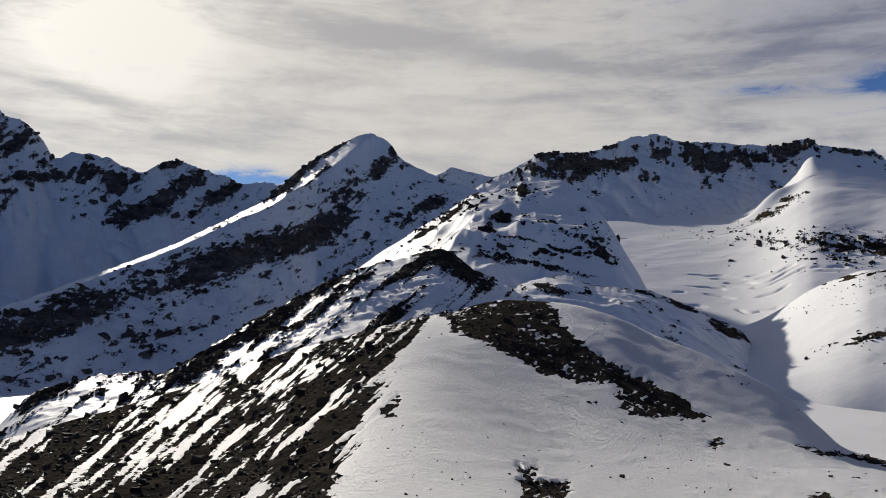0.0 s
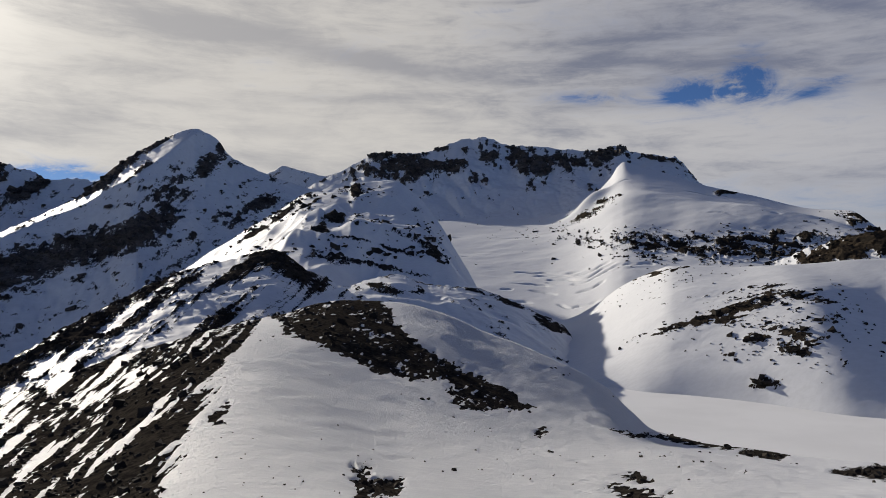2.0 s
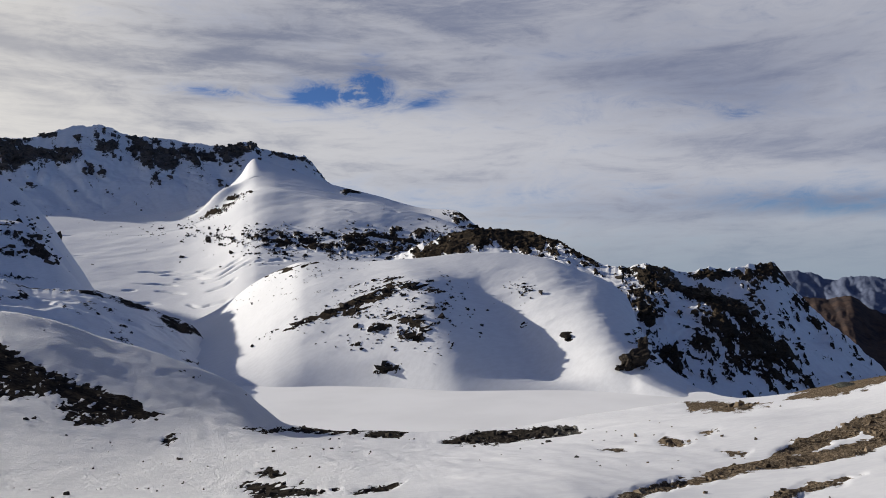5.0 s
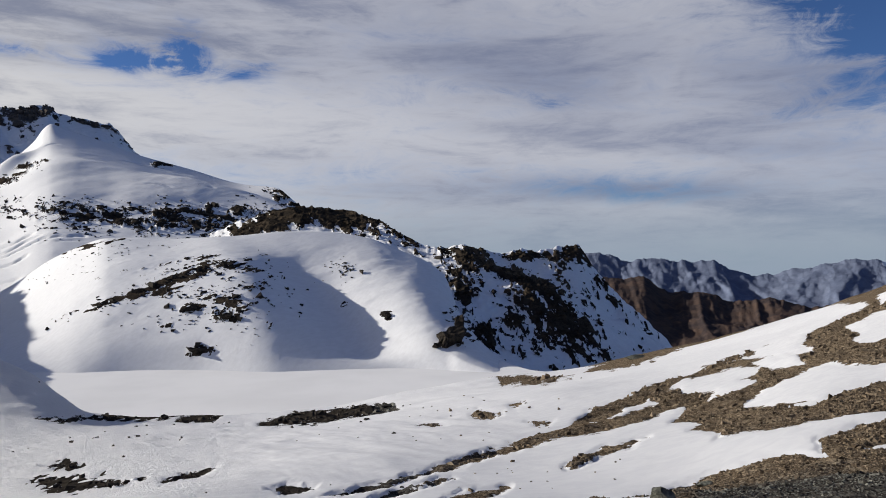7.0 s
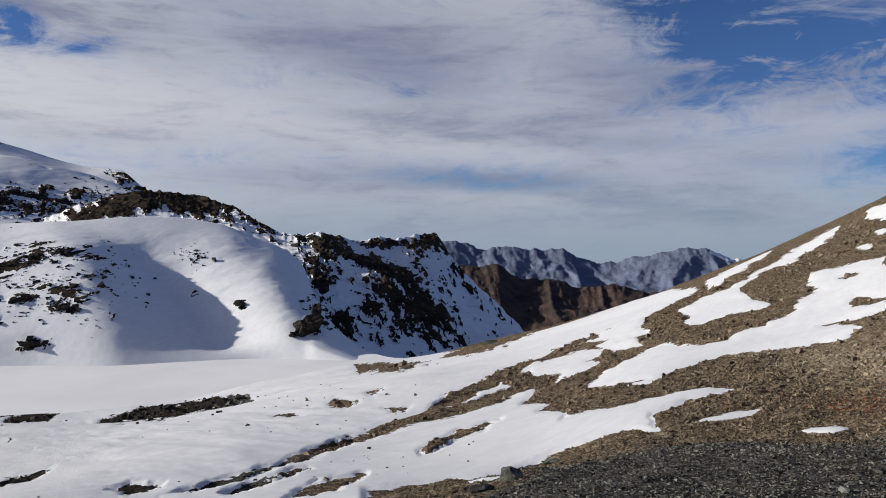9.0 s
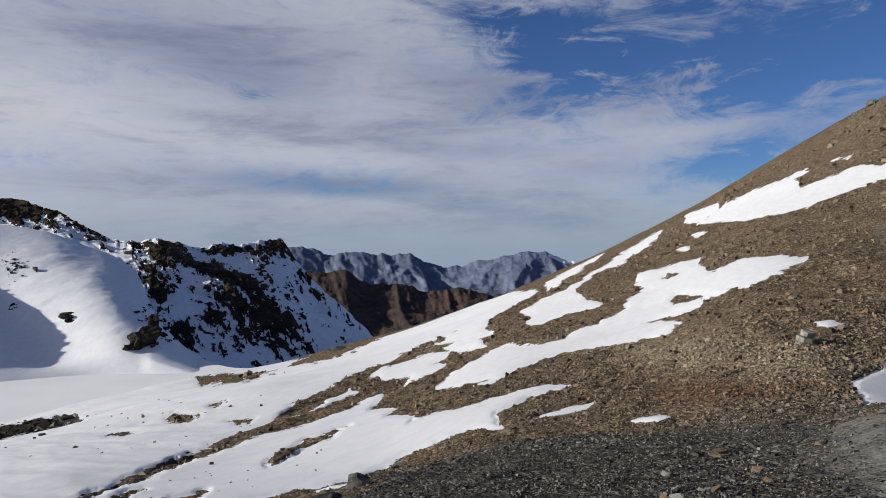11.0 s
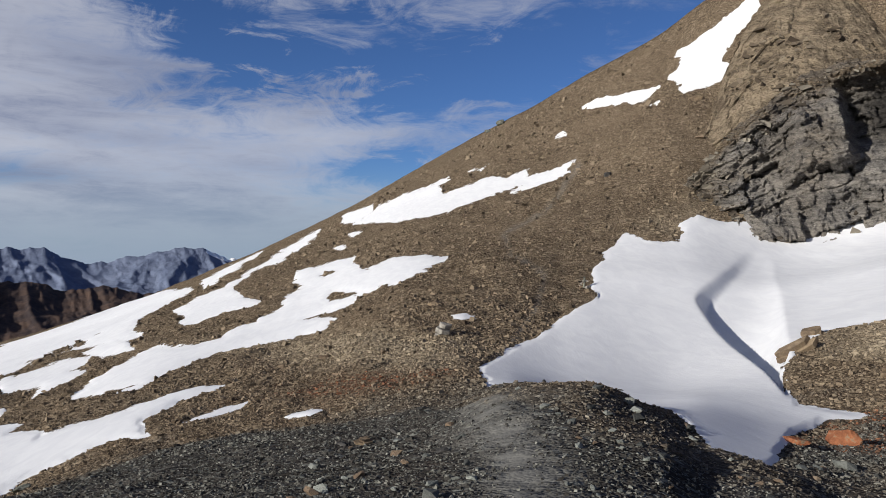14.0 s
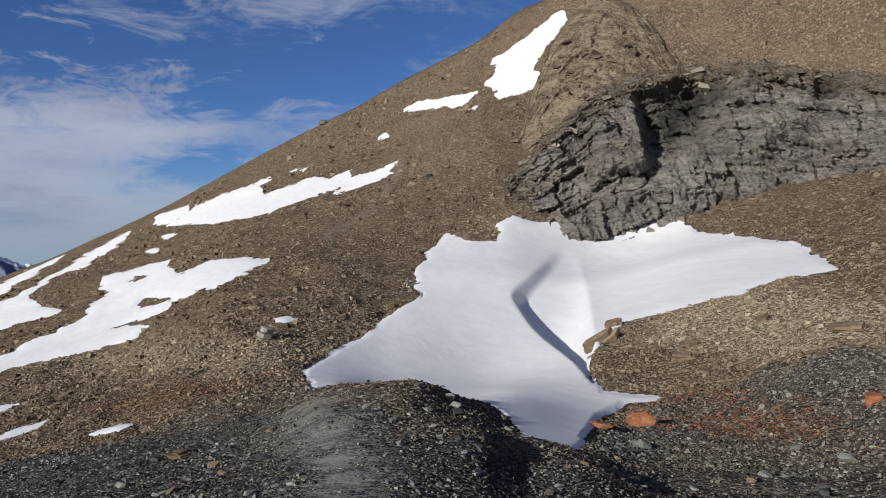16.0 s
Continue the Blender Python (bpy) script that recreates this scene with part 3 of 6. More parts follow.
ROCK_PATCHES.append([(-0.11, -2.86), (0.72, -1.78), (7.47, -1.42), (8.53, -2.23), (9.59, -3.87), (11.66, -5.44), (14.49, -6.73), (17.25, -7.97), (19.17, -9.59), (16.49, -9.67), (13.73, -9.57), (12.90, -7.42), (7.56, -6.84), (5.02, -5.47), (2.90, -4.69), (0.76, -3.69)])
ROCK_PATCHES.append([(-12.54, -13.48), (-11.15, -12.74), (-7.86, -12.99), (-7.42, -13.97), (-8.18, -16.27), (-9.62, -16.24), (-9.26, -14.33), (-11.50, -14.66)])
ROCK_PATCHES.append([(-4.40, -9.79), (-3.16, -8.76), (-3.33, -10.19), (-4.17, -10.31)])
ROCK_PATCHES.append([(6.00, -13.35), (7.25, -13.10), (7.06, -14.48), (9.74, -14.33), (9.35, -15.50), (6.05, -16.06)])
ROCK_PATCHES.append([(18.99, -11.13), (20.49, -10.74), (19.56, -11.35)])
ROCK_PATCHES.append([(24.94, -10.71), (28.69, -10.84), (33.31, -11.34), (36.68, -11.57), (36.25, -11.97), (31.62, -11.52), (26.59, -11.05)])
ROCK_PATCHES.append([(38.96, -12.29), (41.67, -11.74), (48.90, -11.28), (49.66, -11.71), (46.91, -12.20), (43.29, -12.50), (40.00, -12.55)])
ROCK_PATCHES.append([(49.70, -10.36), (52.38, -9.94), (50.85, -10.35)])
ROCK_PATCHES.append([(57.09, -10.00), (59.84, -9.46), (62.71, -9.44), (60.49, -9.89)])
ROCK_PATCHES.append([(23.90, -14.61), (25.49, -14.27), (27.66, -14.71), (31.43, -15.11), (29.14, -15.43), (26.55, -15.50)])
ROCK_PATCHES.append([(32.59, -15.41), (34.57, -14.82), (36.38, -14.77), (34.96, -15.43), (32.98, -15.67)])
ROCK_PATCHES.append([(40.03, -16.75), (41.49, -16.44), (43.58, -16.93), (41.06, -17.19)])
ROCK_PATCHES.append([(25.14, -13.79), (26.58, -13.48), (27.67, -13.86), (26.93, -14.15)])
ROCK_PATCHES.append([(55.10, -12.10), (55.53, -11.78), (57.23, -11.88), (56.37, -12.40)])
ROCK_PATCHES.append([(57.87, -11.52), (59.37, -11.20), (58.51, -11.53)])
ROCK_PATCHES.append([(59.79, -12.76), (61.28, -12.43), (60.85, -12.84)])
ROCK_PATCHES.append([(50.88, -12.67), (52.14, -12.51), (53.19, -12.78), (52.14, -12.92)])
ROCK_PATCHES.append([(43.10, -17.58), (47.95, -16.68), (51.28, -16.07), (55.51, -14.81), (59.78, -13.85), (62.34, -13.04), (67.83, -11.32), (68.25, -11.92), (64.89, -12.80), (62.34, -13.64), (57.21, -15.24), (52.11, -16.30), (47.12, -17.39)])
ROCK_PATCHES.append([(61.90, -15.92), (62.76, -15.24), (64.88, -14.41), (68.04, -13.53), (66.57, -14.37), (63.18, -15.43)])
ROCK_PATCHES.append([(47.53, -17.73), (49.60, -17.15), (53.80, -16.47), (51.27, -17.23), (48.35, -17.85)])
ROCK_PATCHES.append([(51.68, -18.48), (53.37, -17.78), (55.50, -17.30), (58.06, -17.14), (55.92, -17.97)])
ROCK_PATCHES.append([(55.11, -9.51), (57.24, -9.33), (61.51, -9.26), (64.06, -8.91), (62.36, -9.55), (59.80, -9.96), (57.24, -10.24), (57.03, -9.74)])
ROCK_PATCHES.append([(63.21, -9.00), (66.59, -7.72), (70.74, -7.16), (68.26, -8.11), (65.33, -8.90)])
ROCK_PATCHES.append([(62.34, -12.95), (64.05, -11.59), (67.00, -10.44), (68.26, -10.00), (67.63, -10.71), (64.89, -12.19), (63.19, -12.95)])
ROCK_PATCHES.append([(67.63, -10.10), (70.74, -8.88), (73.57, -7.70), (76.73, -6.59), (74.37, -7.88), (71.55, -8.98), (68.67, -10.40)])
ROCK_PATCHES.append([(62.39, -12.90), (63.98, -11.86), (65.79, -11.09), (68.40, -10.15), (70.32, -9.30), (70.13, -9.56), (68.40, -10.61), (65.78, -11.73), (64.69, -12.49)])
ROCK_PATCHES.append([(61.66, -15.83), (63.94, -14.99), (67.79, -13.74), (66.11, -14.32), (62.87, -15.75)])
ROCK_PATCHES.append([(84.47, -6.68), (86.60, -6.04), (87.03, -6.22), (85.53, -6.58)])
ROCK_PATCHES.append([(94.91, -4.12), (95.96, -3.61), (96.17, -3.78), (95.33, -4.20)])
ROCK_PATCHES.append([(91.11, -2.83), (92.81, -2.50), (91.75, -2.92)])
ROCK_PATCHES.append([(59.20, -12.58), (61.03, -12.45), (60.19, -12.78)])

# ---- ground: the stony ridge underfoot, the scree hill, the snow slopes down to the lake ----
NEAR_A = [(-180, -24, -14, -8), (-90, -25, -22, -20), (-60, -26, -23, -22), (-30, -25, -22, -20), (0, -25, -22, -20), (30, -25, -22, -19.5),
          (50, -25, -22, -20), (60, -24.5, -21.5, -19.5), (68, -24, -21, -18.4), (80, -24, -20, -17.5), (90, -24, -19.8, -16.8),
          (100, -24, -19.5, -15.5), (105, -24, -19.4, -14), (111, -24, -19.3, -13), (115.5, -24, -20.0, -13.6), (119.5, -24, -20.4, -15.2),
          (124, -24, -20.4, -15.8), (130, -24, -20.4, -17.0), (135, -24, -20.6, -17.2), (140, -23.5, -20.5, -17), (150, -23, -18, -12), (180, -24, -14, -8)]
NEAR_B = [(-180, -4, 0), (-90, -19, -18), (-60, -21, -20), (-30, -19, -17.5), (0, -18.8, -17.3), (30, -18, -16.5), (50, -19, -17.5),
          (60, -18.6, -17.6), (68, -17.2, -17.2), (80, -16.3, -14.5), (90, -15, -12.8), (100, -13, -10.8), (105, -10.9, -10.7),
          (111, -10.4, -11.8), (115.5, -12.0, -11.6), (119.5, -12.7, -11.2), (124, -13.5, -11.3), (130, -13.8, -10.7), (135, -13.5, -10.0),
          (140, -12.6, -7.4), (150, -8, -5), (180, -4, 0)]
MIDDLE = [(-180, 3, 6, 8, 9), (-60, -18, -16, -15, -15), (-30, -16, -14, -12.8, -11.8), (-15, -16.3, -13.8, -12, -9.5), (-4, -14.4, -10.7, -8.0, -5.1),
          (10, -16.0, -13.5, -11.4, -8.7), (20, -16.6, -14.4, -12.8, -11.2), (30, -15.8, -14.1, -12.9, -12), (45, -15.2, -13.7, -12.8, -12.2),
          (60, -15.5, -13.2, -11.5, -10.2), (70, -14.2, -12, -10.2, -8.6), (80, -12, -9.3, -7.3, -5.4), (90, -10.3, -6.9, -4, -1.3),
          (100, -8.2, -3.2, -0.3, 3.2), (110, -9, -3, 1.5, 7.5), (118, -9.3, -3, 2.2, 12), (125, -7.5, -3.5, 1.0, 13), (132, -5.5, -1.6, 2.0, 13),
          (142, -3, 0.3, 4.0, 11), (180, 3, 6, 8, 9)]
SKYLINE = [(-180, 9, 200), (-90, -16, 180), (-60, -15.5, 200), (-30, -11, 230), (-20, -8.6, 240), (-10, -5.3, 250), (-3, -3.3, 260), (0, -2.7, 270),
           (5, -1.5, 280), (9, -1.75, 285), (12.4, -2.5, 285), (15.3, -3.65, 285), (19.1, -5.1, 285), (21.8, -6.3, 285), (24.6, -7.8, 285),
           (26.3, -9.3, 285), (28, -10.6, 285), (33, -11.35, 285), (39, -11.6, 282), (44.5, -11.35, 285), (50, -10.5, 300), (55, -9.7, 320),
           (62, -8.85, 330), (70, -7.05, 310), (77, -5, 275), (85.3, -1.7, 245), (90.7, 0.85, 230), (95.4, 3.4, 215), (101.3, 6.8, 200),
           (107.6, 10.2, 190), (116, 14.5, 178), (120, 17, 172), (145, 21, 165), (180, 9, 200)]
RINGS = (1.0, 4.0, 8.0, 14.0, 20.0, 30.0, 45.0, 70.0, 100.0, 150.0)


TRAIL = [(110.4, 5.2), (108.0, 2.0), (104.9, 0.3), (105.6, -1.4), (108.0, -2.7), (107.5, -5.0), (106.0, -7.3), (104.0, -9.5), (103.5, -10.8)]   # trodden line up the scree


def flank_stripes(az, el, seed=0):
    """Rock ribs that run down the steep flank, with snow between them."""
    along, across = az * 0.75 + el * 0.66, el * 0.75 - az * 0.66
    return 1.15 * fractal(along * 0.15, across * 1.7, 6, 0.62, 40 + seed) + 0.95 * fractal(along * 0.6, across * 4.4, 6, 0.66, 60 + seed)


GROUND = {}


def build_ground():
    az = np.concatenate([np.arange(-180, -34, 3.0), np.arange(-34, 147, 0.19), np.arange(147, 180, 3.0)])
    rc = curve(SKYLINE, az, 2)
    levels = [np.full(az.shape, -0.02)]
    for k in range(3):
        levels.append(EYE + RINGS[1 + k] * np.tan(np.radians(curve(NEAR_A, az, 1 + k))))
    for k in range(2):
        levels.append(EYE + RINGS[4 + k] * np.tan(np.radians(curve(NEAR_B, az, 1 + k))))
    for k in range(4):
        levels.append(EYE + RINGS[6 + k] * np.tan(np.radians(curve(MIDDLE, az, 1 + k, False))))
    levels.append(EYE + rc * np.tan(np.radians(curve(SKYLINE, az, 1))))
    levels = np.array(levels)
    s = np.linspace(0, 1, 400)
    r = 1.0 * (rc[None, :] / 1.0) ** s[:, None]
    z = np.empty_like(r)
    for j in range(len(az)):
        z[:, j] = smooth_line(np.log(r[:, j]), np.log([*RINGS, rc[j]]), levels[:, j], False)
    far = np.array([1.02, 1.06, 1.15, 1.3, 1.6, 2.2, 3.5, 6.0, 12.0, 20.0])[:, None]
    rb = np.minimum(rc[None, :] * far, 4850)
    zb = np.maximum(z[-1:] - (rb - rc) * 0.55, -700 + 0 * rb)
    r, z = np.concatenate([r, rb]), np.concatenate([z, zb])
    A = az[None, :] + 0 * r
    a = np.radians(A)
    x, y = r * np.sin(a), r * np.cos(a)
    el = np.degrees(np.arctan2(z - EYE, r))
    # where the snow lies
    wob = 0.30 * fractal(A * 1.2, el * 2.6, 6, 0.66, 11)
    finger = 0.55 * fractal(A * 0.5 + el * 0.4, (el - A * 0.22) * 3.4, 5, 0.66, 13)   # melting tongues run along the slope
    left = np.clip((58 - A) * 0.4, -2, 2)
    snow = left
    for outline in SNOW_PATCHES:
        snow = np.maximum(snow, np.where((r > np.interp(A, (113, 117, 119.5), (23, 21, 15.5))) | (A < 98), patch(outline, A + wob + finger, el + wob * 0.35), -2))
    line = -8 + (el + 16) * 0.62
    zone = step(1.0, -2.0, A - line) * (r > 16)
    snow = np.where(zone > 0.02, np.minimum(snow, -0.20 + 0.9 * flank_stripes(A, el) + 1.2 * (1 - zone)), snow)
    for outline in ROCK_PATCHES:
        snow = np.minimum(snow, (0.30 + 0.70 * step(42, 22, A)) * fractal(A * 1.3 + el, el * 7 - A * 1.2, 6, 0.68, 17) - np.clip(1.5 * patch(outline, A + wob * 1.4 + finger * 0.8, el + wob * 0.7, -0.06 if outline[0][0] > 42 and max(c[0] for c in outline) - outline[0][0] > 8 else 0.03), -1.4, 0.34))
    snow = np.minimum(snow, (r - 9) * 0.15 + 0.8 * fractal(x / 3, y / 3, 4, 0.6, 19))
    snow = snow + 0.06
    snow = np.clip(np.where(r > rc * 1.2, -1, snow), -1.5, 1.5)
    bare = step(0.02, -0.15, snow)
    # a wind scoop in the snow of the hollow
    ax, ay, bx, by = 118.7, -4.2, 123.9, -10.0
    reach = math.hypot(bx - ax, by - ay)
    along = ((A - ax) * (bx - ax) + (el - ay) * (by - ay)) / reach / reach
    aside = ((A - ax) * (ay - by) + (el - ay) * (bx - ax)) / reach + 0.35 * np.sin(along * 5.0)
    width = np.interp(along, (0, 0.15, 0.45, 0.75, 1.0), (4.2, 4.6, 3.6, 2.0, 0.9))
    dip = step(-0.02, 0.14, aside / width) * (1 - np.clip((aside / width - 0.14) / 1.15, 0, 1)) * step(-0.03, 0.07, along) * step(1.15, 0.85, along)
    hollow = (r > 23) * (r < 92) * step(0, 0.3, snow)
    z = z - 3.4 * dip * hollow * (0.35 + 0.65 * step(0.1, 0.8, along))
    # relief: uneven scree, smooth drifts
    tall = np.clip(r / 60, 0.05, 1) * (1 - 0.75 * step(0.85, 1.0, r / rc))
    z = z + tall * bare * (0.50 * ridged(x / 7, y / 7, 3, 0.55, 5) + 0.16 * fractal(x / 2.2, y / 2.2, 2, 0.6, 6) - 0.1) + 0.10 * step(0, 0.35, snow)
    z = z + bare * step(4, 12, r) * step(75, 45, r) * step(56, 64, A) * 0.10 * ridged(x / 2.2, y / 2.2, 2, 0.5, 7)
    z = z + np.clip(r / 150, 0, 1) * 0.8 * fractal(x / 25, y / 25, 4, 0.5, 8)
    z = z + step(64, 52, A) * np.clip(r / 80, 0, 1) * step(0, 0.3, snow) * 0.16 * fractal((x * 0.5 + y * 0.86) / 9, (y * 0.5 - x * 0.86) / 2.6, 4, 0.55, 39)
    grit = np.maximum(spot(A, el, 108, -17, 22, 5.5), step(16, 10, r) * step(58, 66, A))
    verge = el - np.interp(A, (64, 68, 76, 83, 92, 100, 105, 112), (-19.5, -17.8, -15.4, -13.7, -13.0, -12.7, -11.7, -13.0)) + 0.5 * fractal(x / 3, y / 3, 3, 0.55, 22)
    grit = np.where(A < 110, np.maximum(np.maximum(step(0.4, -0.7, verge), 0.42 * step(2.1, 0.9, verge)) * step(34, 26, r) * step(62, 70, A), grit * step(98, 106, A)), grit)
    grit = np.clip(grit * 1.4 + 0.5 * fractal(x / 3, y / 3, 4, 0.55, 21) - 0.15, 0, 1) * step(60, 35, r)
    grit = grit - np.clip(1.1 * spot(A, el, 136, -5.5, 9, 3.4) + 0.9 * spot(A, el, 95, -8.3, 13, 1.9) + 0.5 * spot(A, el, 118, 2, 5, 2, 30) + 0.4 * fractal(x / 9, y / 9, 4, 0.6, 45) - 0.1, 0, 1) * step(0.35, 0.0, grit) * step(66, 74, A)
    brow = np.interp(A, (124.4, 129.5, 133.9, 137.0, 139.4, 141.7, 147), (-13.8, -11.3, -10.8, -8.5, -7.4, -6.9, -6.5))
    mound = step(0.5, -0.5, el - brow + 0.5 * fractal(A, el, 3, 0.5, 47)) * step(124, 126, A) * step(6, 9, r)
    grit = np.where(mound > 0.02, grit + (0.84 + 0.3 * fractal(x / 2, y / 2, 3, 0.5, 49) - grit) * mound, grit)
    rust = np.clip(0.95 * spot(A, el, 94, -11.0, 9, 0.8, 8) + 1.0 * spot(A, el, 134, -12.3, 11, 2.6) + 0.5 * fractal(x / 2, y / 2, 3, 0.5, 25) - 0.2, 0, 1) * step(60, 40, r)
    track = np.interp(r, (3, 8, 11, 14.5, 18.5), (108, 107.4, 106.4, 104.8, 103.3))
    path = np.exp(-((A - track) * np.radians(1) * r / (0.28 + 0.03 * r)) ** 2) * step(20, 18, r) * step(3, 5, r)
    trail = np.full(A.shape, 9.0)
    for (ax, ay), (bx, by) in zip(TRAIL, TRAIL[1:]):
        t = np.clip(((A - ax) * (bx - ax) + (el - ay) * (by - ay)) / ((bx - ax) ** 2 + (by - ay) ** 2), 0, 1)
        trail = np.minimum(trail, np.hypot(A - ax - t * (bx - ax), el - ay - t * (by - ay)))
    path = np.maximum(path, 0.45 * np.exp(-(trail / 0.22) ** 2) * (r > 35))
    path = path * np.clip(0.75 + 0.5 * fractal(x / 0.8, y / 0.8, 3, 0.5, 29), 0, 1)
    ragged = 1.3 - 0.55 * step(56, 66, A)
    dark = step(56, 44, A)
    feet = np.array([0.02, 0.5])[:, None] + 0 * az[None, :]
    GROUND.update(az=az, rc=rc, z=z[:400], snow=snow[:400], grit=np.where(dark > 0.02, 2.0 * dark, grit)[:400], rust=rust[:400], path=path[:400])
    pad = lambda v, w=None: np.concatenate([np.repeat(v[:1], 2, 0) if w is None else w, v])
    x, y, z = pad(x, feet * np.sin(a[:2])), pad(y, feet * np.cos(a[:2])), pad(z, 0 * feet - 0.02)
    r, snow, grit, rust, path, ragged, dark, A = (pad(v) for v in (r, snow, grit, rust, path, ragged, dark, A))
    co = np.stack([x, y, z], -1).reshape(-1, 3)
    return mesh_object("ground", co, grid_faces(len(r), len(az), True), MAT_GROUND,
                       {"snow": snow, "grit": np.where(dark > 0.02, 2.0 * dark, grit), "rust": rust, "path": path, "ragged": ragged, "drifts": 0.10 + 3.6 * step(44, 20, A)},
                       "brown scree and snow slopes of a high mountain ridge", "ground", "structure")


build_ground()

# ---- frozen lake ----
LAKE_Z = EYE - 60.0
SHORE = [(20, 330, 380), (26, 285, 405), (29, 270, 432), (35, 265, 418), (41, 265, 398), (49, 270, 396), (55, 285, 385), (57, 288, 345), (60, 288, 305), (65, 288, 296)]


def build_lake():
    az = np.arange(20, 65.01, 0.5)
    near, far = curve(SHORE, az, 1), curve(SHORE, az, 2) + 75
    u = np.linspace(0, 1, 24)[:, None]
    r = near + (far - near) * u
    a = np.radians(az)[None, :]
    co = np.stack([r * np.sin(a), r * np.cos(a), LAKE_Z + 0 * r], -1).reshape(-1, 3)
    mesh_object("water", co, grid_faces(24, len(az)), MAT_LAKE, {}, "frozen mountain lake under smooth white snow", "lake", "structure")


build_lake()

# ---- landforms, near to far ----
def rock_noise(az, el, along, across, lean, seed, octaves=6):
    """Uneven streaks that lie at an angle: the bedding and the gullies of a face."""
    c, s = math.cos(radians(lean)), math.sin(radians(lean))
    warp = 0.5 * fractal(az * 0.4, el * 0.6, 3, 0.5, seed + 1)
    return 2.6 * fractal((az * c + el * s) * along + warp, (el * c - az * s) * across + warp, octaves, 0.66, seed)


def bared(s, az, el, rows):
    """Takes the snow off round the given (azimuth, angle, width, height, strength, lean) places."""
    for a, e, wa, we, k, lean in rows:
        s = s - k * spot(az, el, a, e, wa, we, lean)
    return s


def ridge_snow(az, el, u, x, y, z):
    s = 0.16 + 0.85 * flank_stripes(az, el, 2)
    s = s + 0.8 * step(1.5, 5.0, az) + 0.35 * step(-20, -26, az)
    s = bared(s, az, el, ((0.3, 1.2, 2.6, 0.7, 1.0, -25), (4.0, -0.6, 3.5, 0.9, 0.7, -22), (-2.5, 0.6, 2.0, 0.4, 0.7, 35), (-12, -3.0, 6.0, 0.35, 0.6, 33), (-27.5, -8.3, 2.0, 0.5, 0.9, 25)))
    return s + 0.3 * fractal(x / 25, y / 25, 5, 0.6, 71) - 0.25 * (np.abs(u - 1) < 0.03)


landform("rocky_ridge", "black rocky ridge with snow lying in stripes between its ribs", "ridge", MAT_RIDGE,
         [(-34, -11.5, 300), (-29.9, -9.9, 310), (-27.7, -8.1, 320), (-24.6, -7.2, 330), (-20.3, -7.0, 340), (-15.8, -4.5, 360), (-9.4, -0.9, 390),
          (-6.1, 0.6, 405), (-3, 1.4, 415), (-0.2, 2.1, 420), (1.9, 1.0, 425), (5.8, -1.0, 430), (9, -2.5, 440), (13, -5, 450)],
         [(-34, -15, 220), (-20, -11, 235), (-10, -8, 240), (0, -6, 260), (5, -5, 275), (13, -7, 280)], 0.12, 140, ridge_snow, relief=4.0, size=40.0, jag=2.0,
         rock_relief=2.2, cling=0.12, seed=2)


def snow_ridge_snow(az, el, u, x, y, z):
    s = 0.98 + 0.40 * rock_noise(az, el, 0.7, 2.6, -12, 81) + 0.40 * rock_noise(az, el, 1.8, 5.5, -12, 85)
    s = bared(s, az, el, ((4.4, 4.55, 0.75, 0.30, 3.0, -8), (3.2, 3.7, 0.6, 0.2, 2.6, -10), (5.8, 6.6, 0.35, 0.45, 3.2, 0), (0.6, 4.8, 1.1, 0.20, 2.0, 38), (-1.6, 3.3, 1.3, 0.14, 2.0, 32), (3.0, 5.9, 1.1, 0.13, 1.4, 35),
                          (5.2, 3.1, 1.7, 0.12, 1.8, -4), (2.3, 6.3, 0.4, 0.25, 1.8, 20), (9.6, 3.3, 1.4, 0.30, 1.5, -22), (11.6, 2.2, 1.1, 0.35, 1.9, -30), (8.2, 2.4, 1.6, 0.18, 1.4, -18), (8.2, 6.6, 1.6, 0.6, 0.7, -20),
                          (10.6, 5.2, 0.7, 0.7, 0.9, -50), (6.5, 1.2, 3.0, 0.3, 1.0, -14), (3.5, 1.6, 2.5, 0.35, 1.0, -12), (9.0, 0.7, 2.5, 0.25, 0.9, -12)))
    return s


